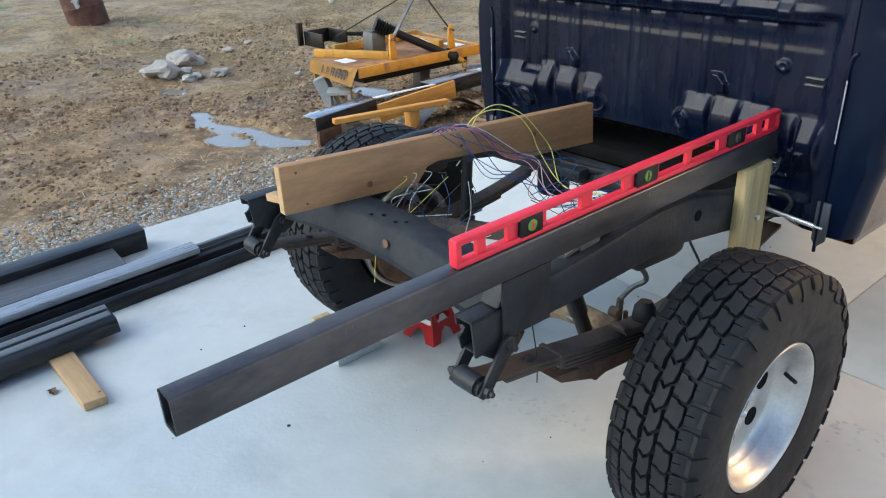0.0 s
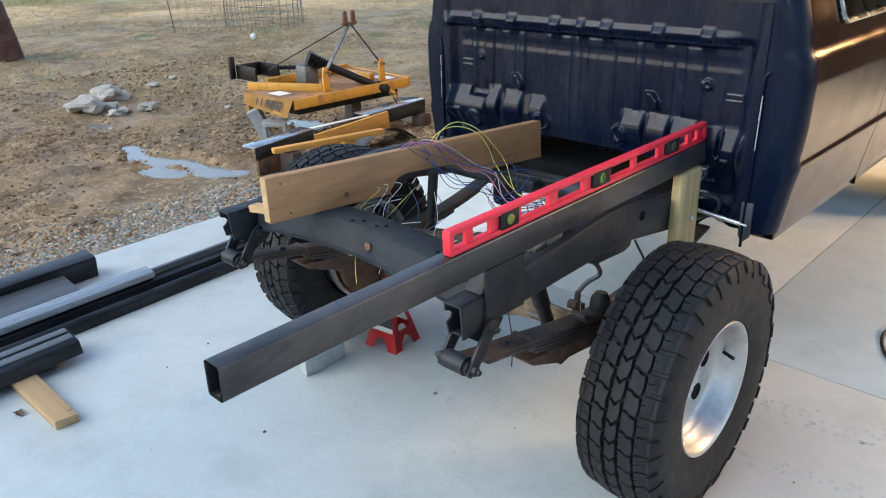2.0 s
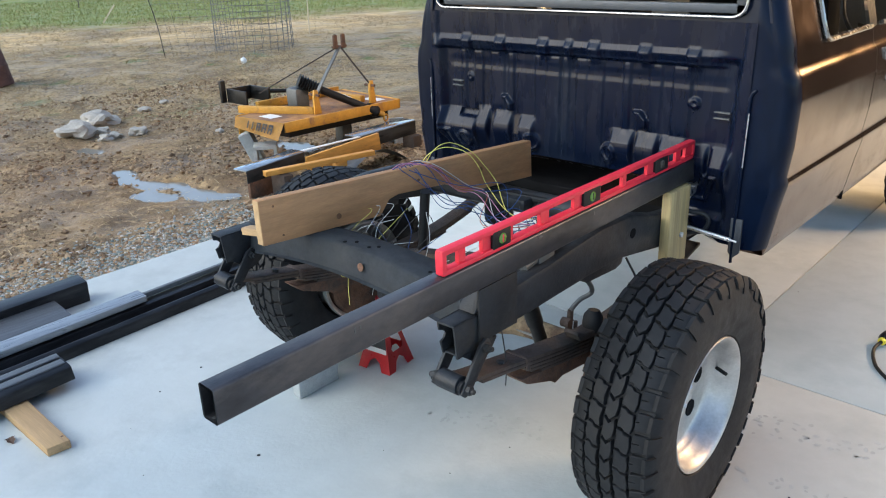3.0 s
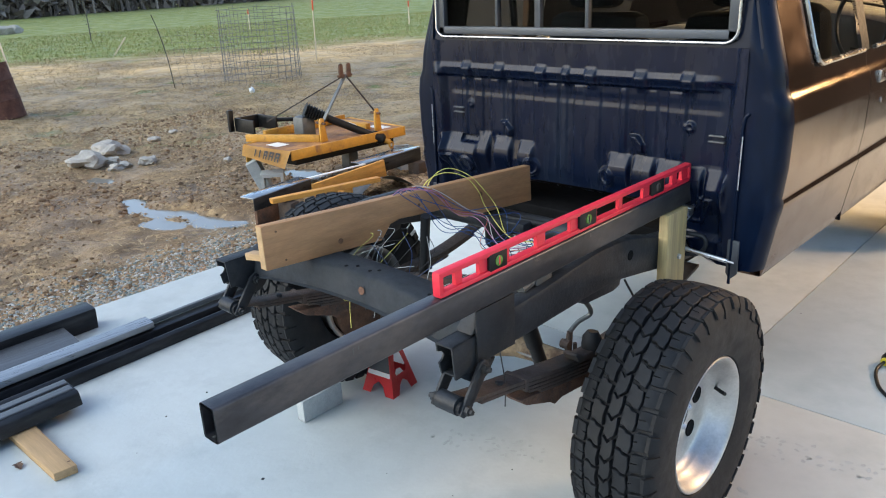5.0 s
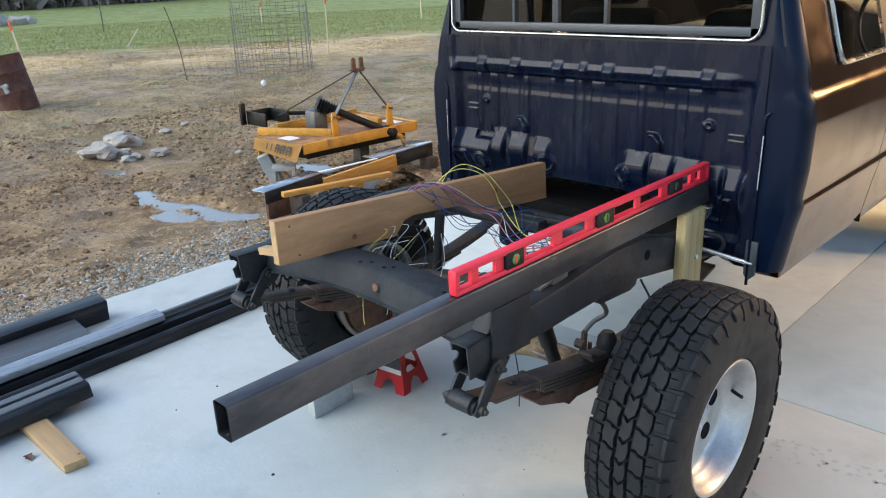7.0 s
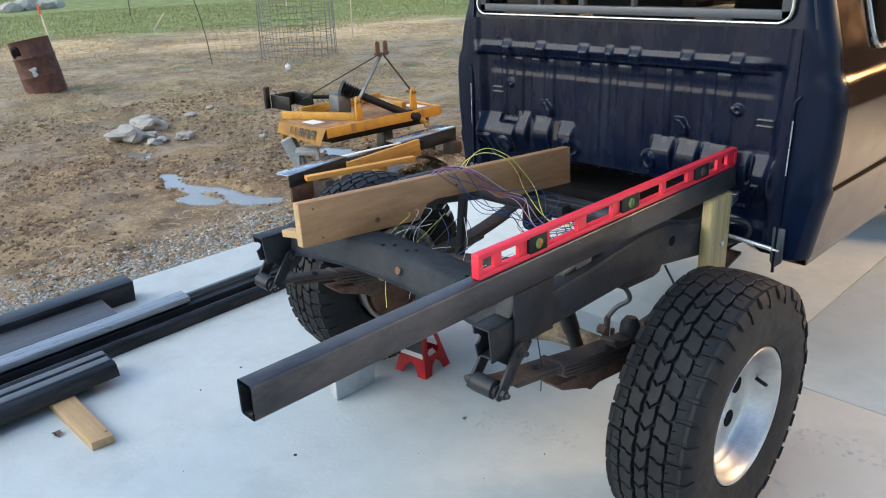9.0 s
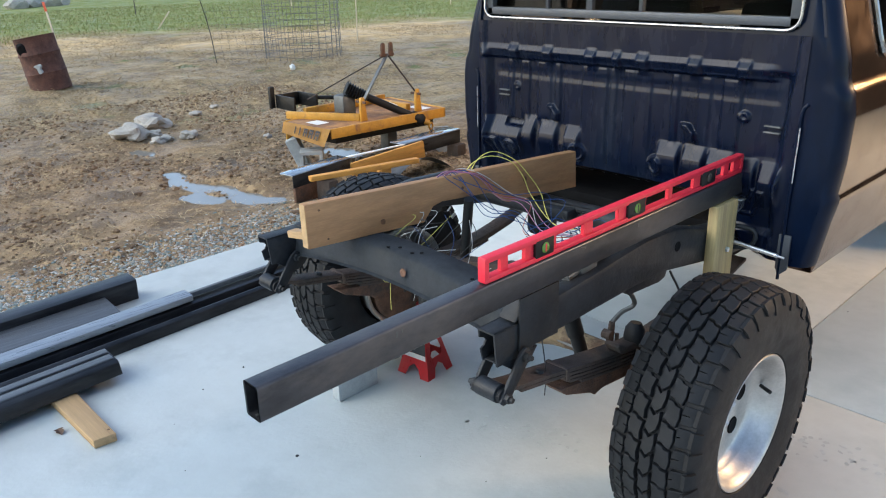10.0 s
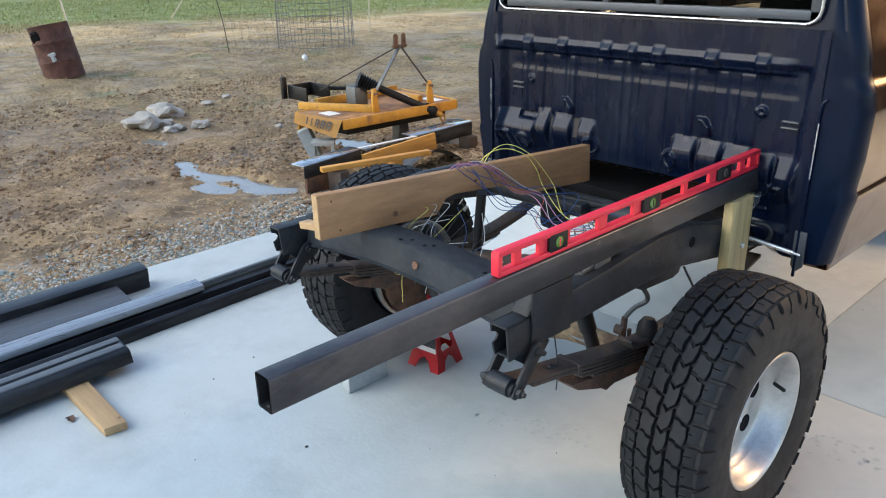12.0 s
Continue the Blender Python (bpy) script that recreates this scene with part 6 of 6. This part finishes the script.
def gravel_place(rng):
    while True:
        d = abs(rng.normal(0, 0.42))
        x, y = SLAB_X - 0.012 - d, rng.uniform(-0.6, 3.6)
        if d < 1.1:
            return x, y


def clod_place(rng):
    while True:
        x, y = rng.uniform(-9.5, -3.3), rng.uniform(0.6, 6.0)
        if noise.noise(Vector((x * 0.8, y * 0.8, 5))) + rng.uniform(-0.5, 0.5) > 0.0 and y < -0.55 * x + 2.6:
            return x, y


scatter("gravel", 11000, gravel_place, lambda g: g.uniform(0.006, 0.015), GRAVELM, "loose grey and brown gravel along the slab", "gravel", 0.7, 2)
scatter("dirt_clods", 15000, clod_place, lambda g: min(0.036, 0.005 + g.exponential(0.0055)), CLODM, "wet brown dirt clods and small stones", "dirt", 0.75, 3)


def blades(name, count, place, length, width, mat, label, category, upright, seed):
    rng = np.random.default_rng(seed)
    verts, faces = [], []
    for k in range(count):
        x, y = place(rng)
        z = ground_height(x, y) + 0.004
        a, l_ = rng.uniform(0, 6.28), length(rng)
        e = rng.uniform(*upright)
        dx, dy, dz = math.cos(a) * l_ * math.cos(e), math.sin(a) * l_ * math.cos(e), l_ * math.sin(e)
        b = rng.uniform(0, 6.28)
        wx, wy = math.cos(b) * width, math.sin(b) * width
        i = len(verts)
        verts += [(x - wx, y - wy, z), (x + wx, y + wy, z), (x + dx, y + dy, z + dz)]
        faces.append((i, i + 1, i + 2))
    me = bpy.data.meshes.new(name)
    me.from_pydata(verts, [], faces)
    me.materials.append(mat)
    return tagged(new(name, me), label, category, kind="stuff")


def litter_place(rng):
    while True:
        x, y = rng.uniform(-14, -3.4), rng.uniform(0.8, 10)
        if y < -0.75 * x + 2.5 and y > -0.12 * x + 0.2:
            return x, y


def tuft_place(rng):
    while True:
        x, y = rng.uniform(-24, -8), rng.uniform(2, 22)
        d = -0.86 * x + 0.5 * y
        if 9 < d < 23 and noise.noise(Vector((x * 0.5, y * 0.5, 9))) + rng.uniform(-0.35, 0.35) > -0.05:
            return x, y


def green_place(rng):
    while True:
        x, y = rng.uniform(-34, -12), rng.uniform(3, 34)
        if 20.5 + 3.5 * noise.noise(Vector((x * 0.3, y * 0.3, 4))) + rng.exponential(0.8) < -0.86 * x + 0.5 * y < 36:
            return x, y


blades("straw_litter", 24000, litter_place, lambda g: g.uniform(0.03, 0.11), 0.004, LITTERM, "dry straw and leaf litter on the dirt", "litter", (0.0, 0.35), 5)
blades("dry_grass", 60000, tuft_place, lambda g: g.uniform(0.025, 0.10), 0.006, LITTERM, "short dry brown grass", "grass", (0.05, 0.8), 6)
blades("green_grass", 40000, green_place, lambda g: g.uniform(0.04, 0.10), 0.012, GRASSM, "short green field grass", "grass", (0.6, 1.4), 7)


def build_woods():
    """Bare winter woods along the far side of the field."""
    rng = np.random.default_rng(12)
    verts, faces = [], []

    def limb(p, q, r0, r1, n=5):
        p, q = np.array(p), np.array(q)
        d = (q - p) / max(1e-6, np.linalg.norm(q - p))
        s = np.cross(d, (0.3, 0.7, 0.64))
        s /= np.linalg.norm(s)
        t = np.cross(d, s)
        i = len(verts)
        for c, r in ((p, r0), (q, r1)):
            for k in range(n):
                a = 2 * math.pi * k / n
                verts.append(tuple(c + (s * math.cos(a) + t * math.sin(a)) * r))
        for k in range(n):
            j = (k + 1) % n
            faces.append((i + k, i + j, i + n + j, i + n + k))

    for k in range(420):
        f = rng.uniform(-0.25, 1.6)
        depth = rng.exponential(6.0)
        x, y = -58 - 10 * f - depth, 4 + 62 * f + rng.uniform(-1, 1)
        h, r = rng.uniform(7, 14), rng.uniform(0.06, 0.2)
        top = (x + rng.uniform(-0.6, 0.6), y + rng.uniform(-0.6, 0.6), h)
        limb((x, y, -0.3), top, r, r * 0.25)
        for b in range(7):
            u = rng.uniform(0.1, 0.95)
            p = (x + (top[0] - x) * u, y + (top[1] - y) * u, h * u)
            limb(p, (p[0] + rng.uniform(-2, 2), p[1] + rng.uniform(-2, 2), p[2] + rng.uniform(0.4, 2.4)), r * 0.4, 0.01, 4)
    for k in range(15000):
        f = rng.uniform(-0.25, 1.6)
        x, y = -58.5 - 10 * f - abs(rng.normal(0, 3.0)), 4 + 62 * f + rng.uniform(-1.5, 1.5)
        z = abs(rng.normal(0, 2.4))
        c = np.array((x, y, z))
        i = len(verts)
        for q in range(3):
            verts.append(tuple(c + rng.uniform(-0.6, 0.6, 3)))
        faces.append((i, i + 1, i + 2))
    me = bpy.data.meshes.new("far_woods")
    me.from_pydata(verts, [], faces)
    me.materials.append(FORESTM)
    tagged(new("far_woods", me), "bare brown winter woods beyond the field", "woods", kind="stuff")


build_woods()
for x0, y0, x1 in ((-4.05, 4.50, -3.90),):
    solo("rubble_foot", box(x0, x1, y0, y0 + 0.12, -0.17, 0.005, 0.015), RUSTBAR, "rusty scrap block propping the steel strip", "scrap")


def build_rubble():
    """Reddish chips and torn straw in the mud behind the cab."""
    def place(rng):
        return rng.uniform(-3.9, -3.15), rng.uniform(3.4, 5.6)

    scatter("rubble", 900, place, lambda g: g.uniform(0.01, 0.035), CLODM, "reddish rubble in the mud beside the slab", "rubble", 0.6, 8)


build_rubble()
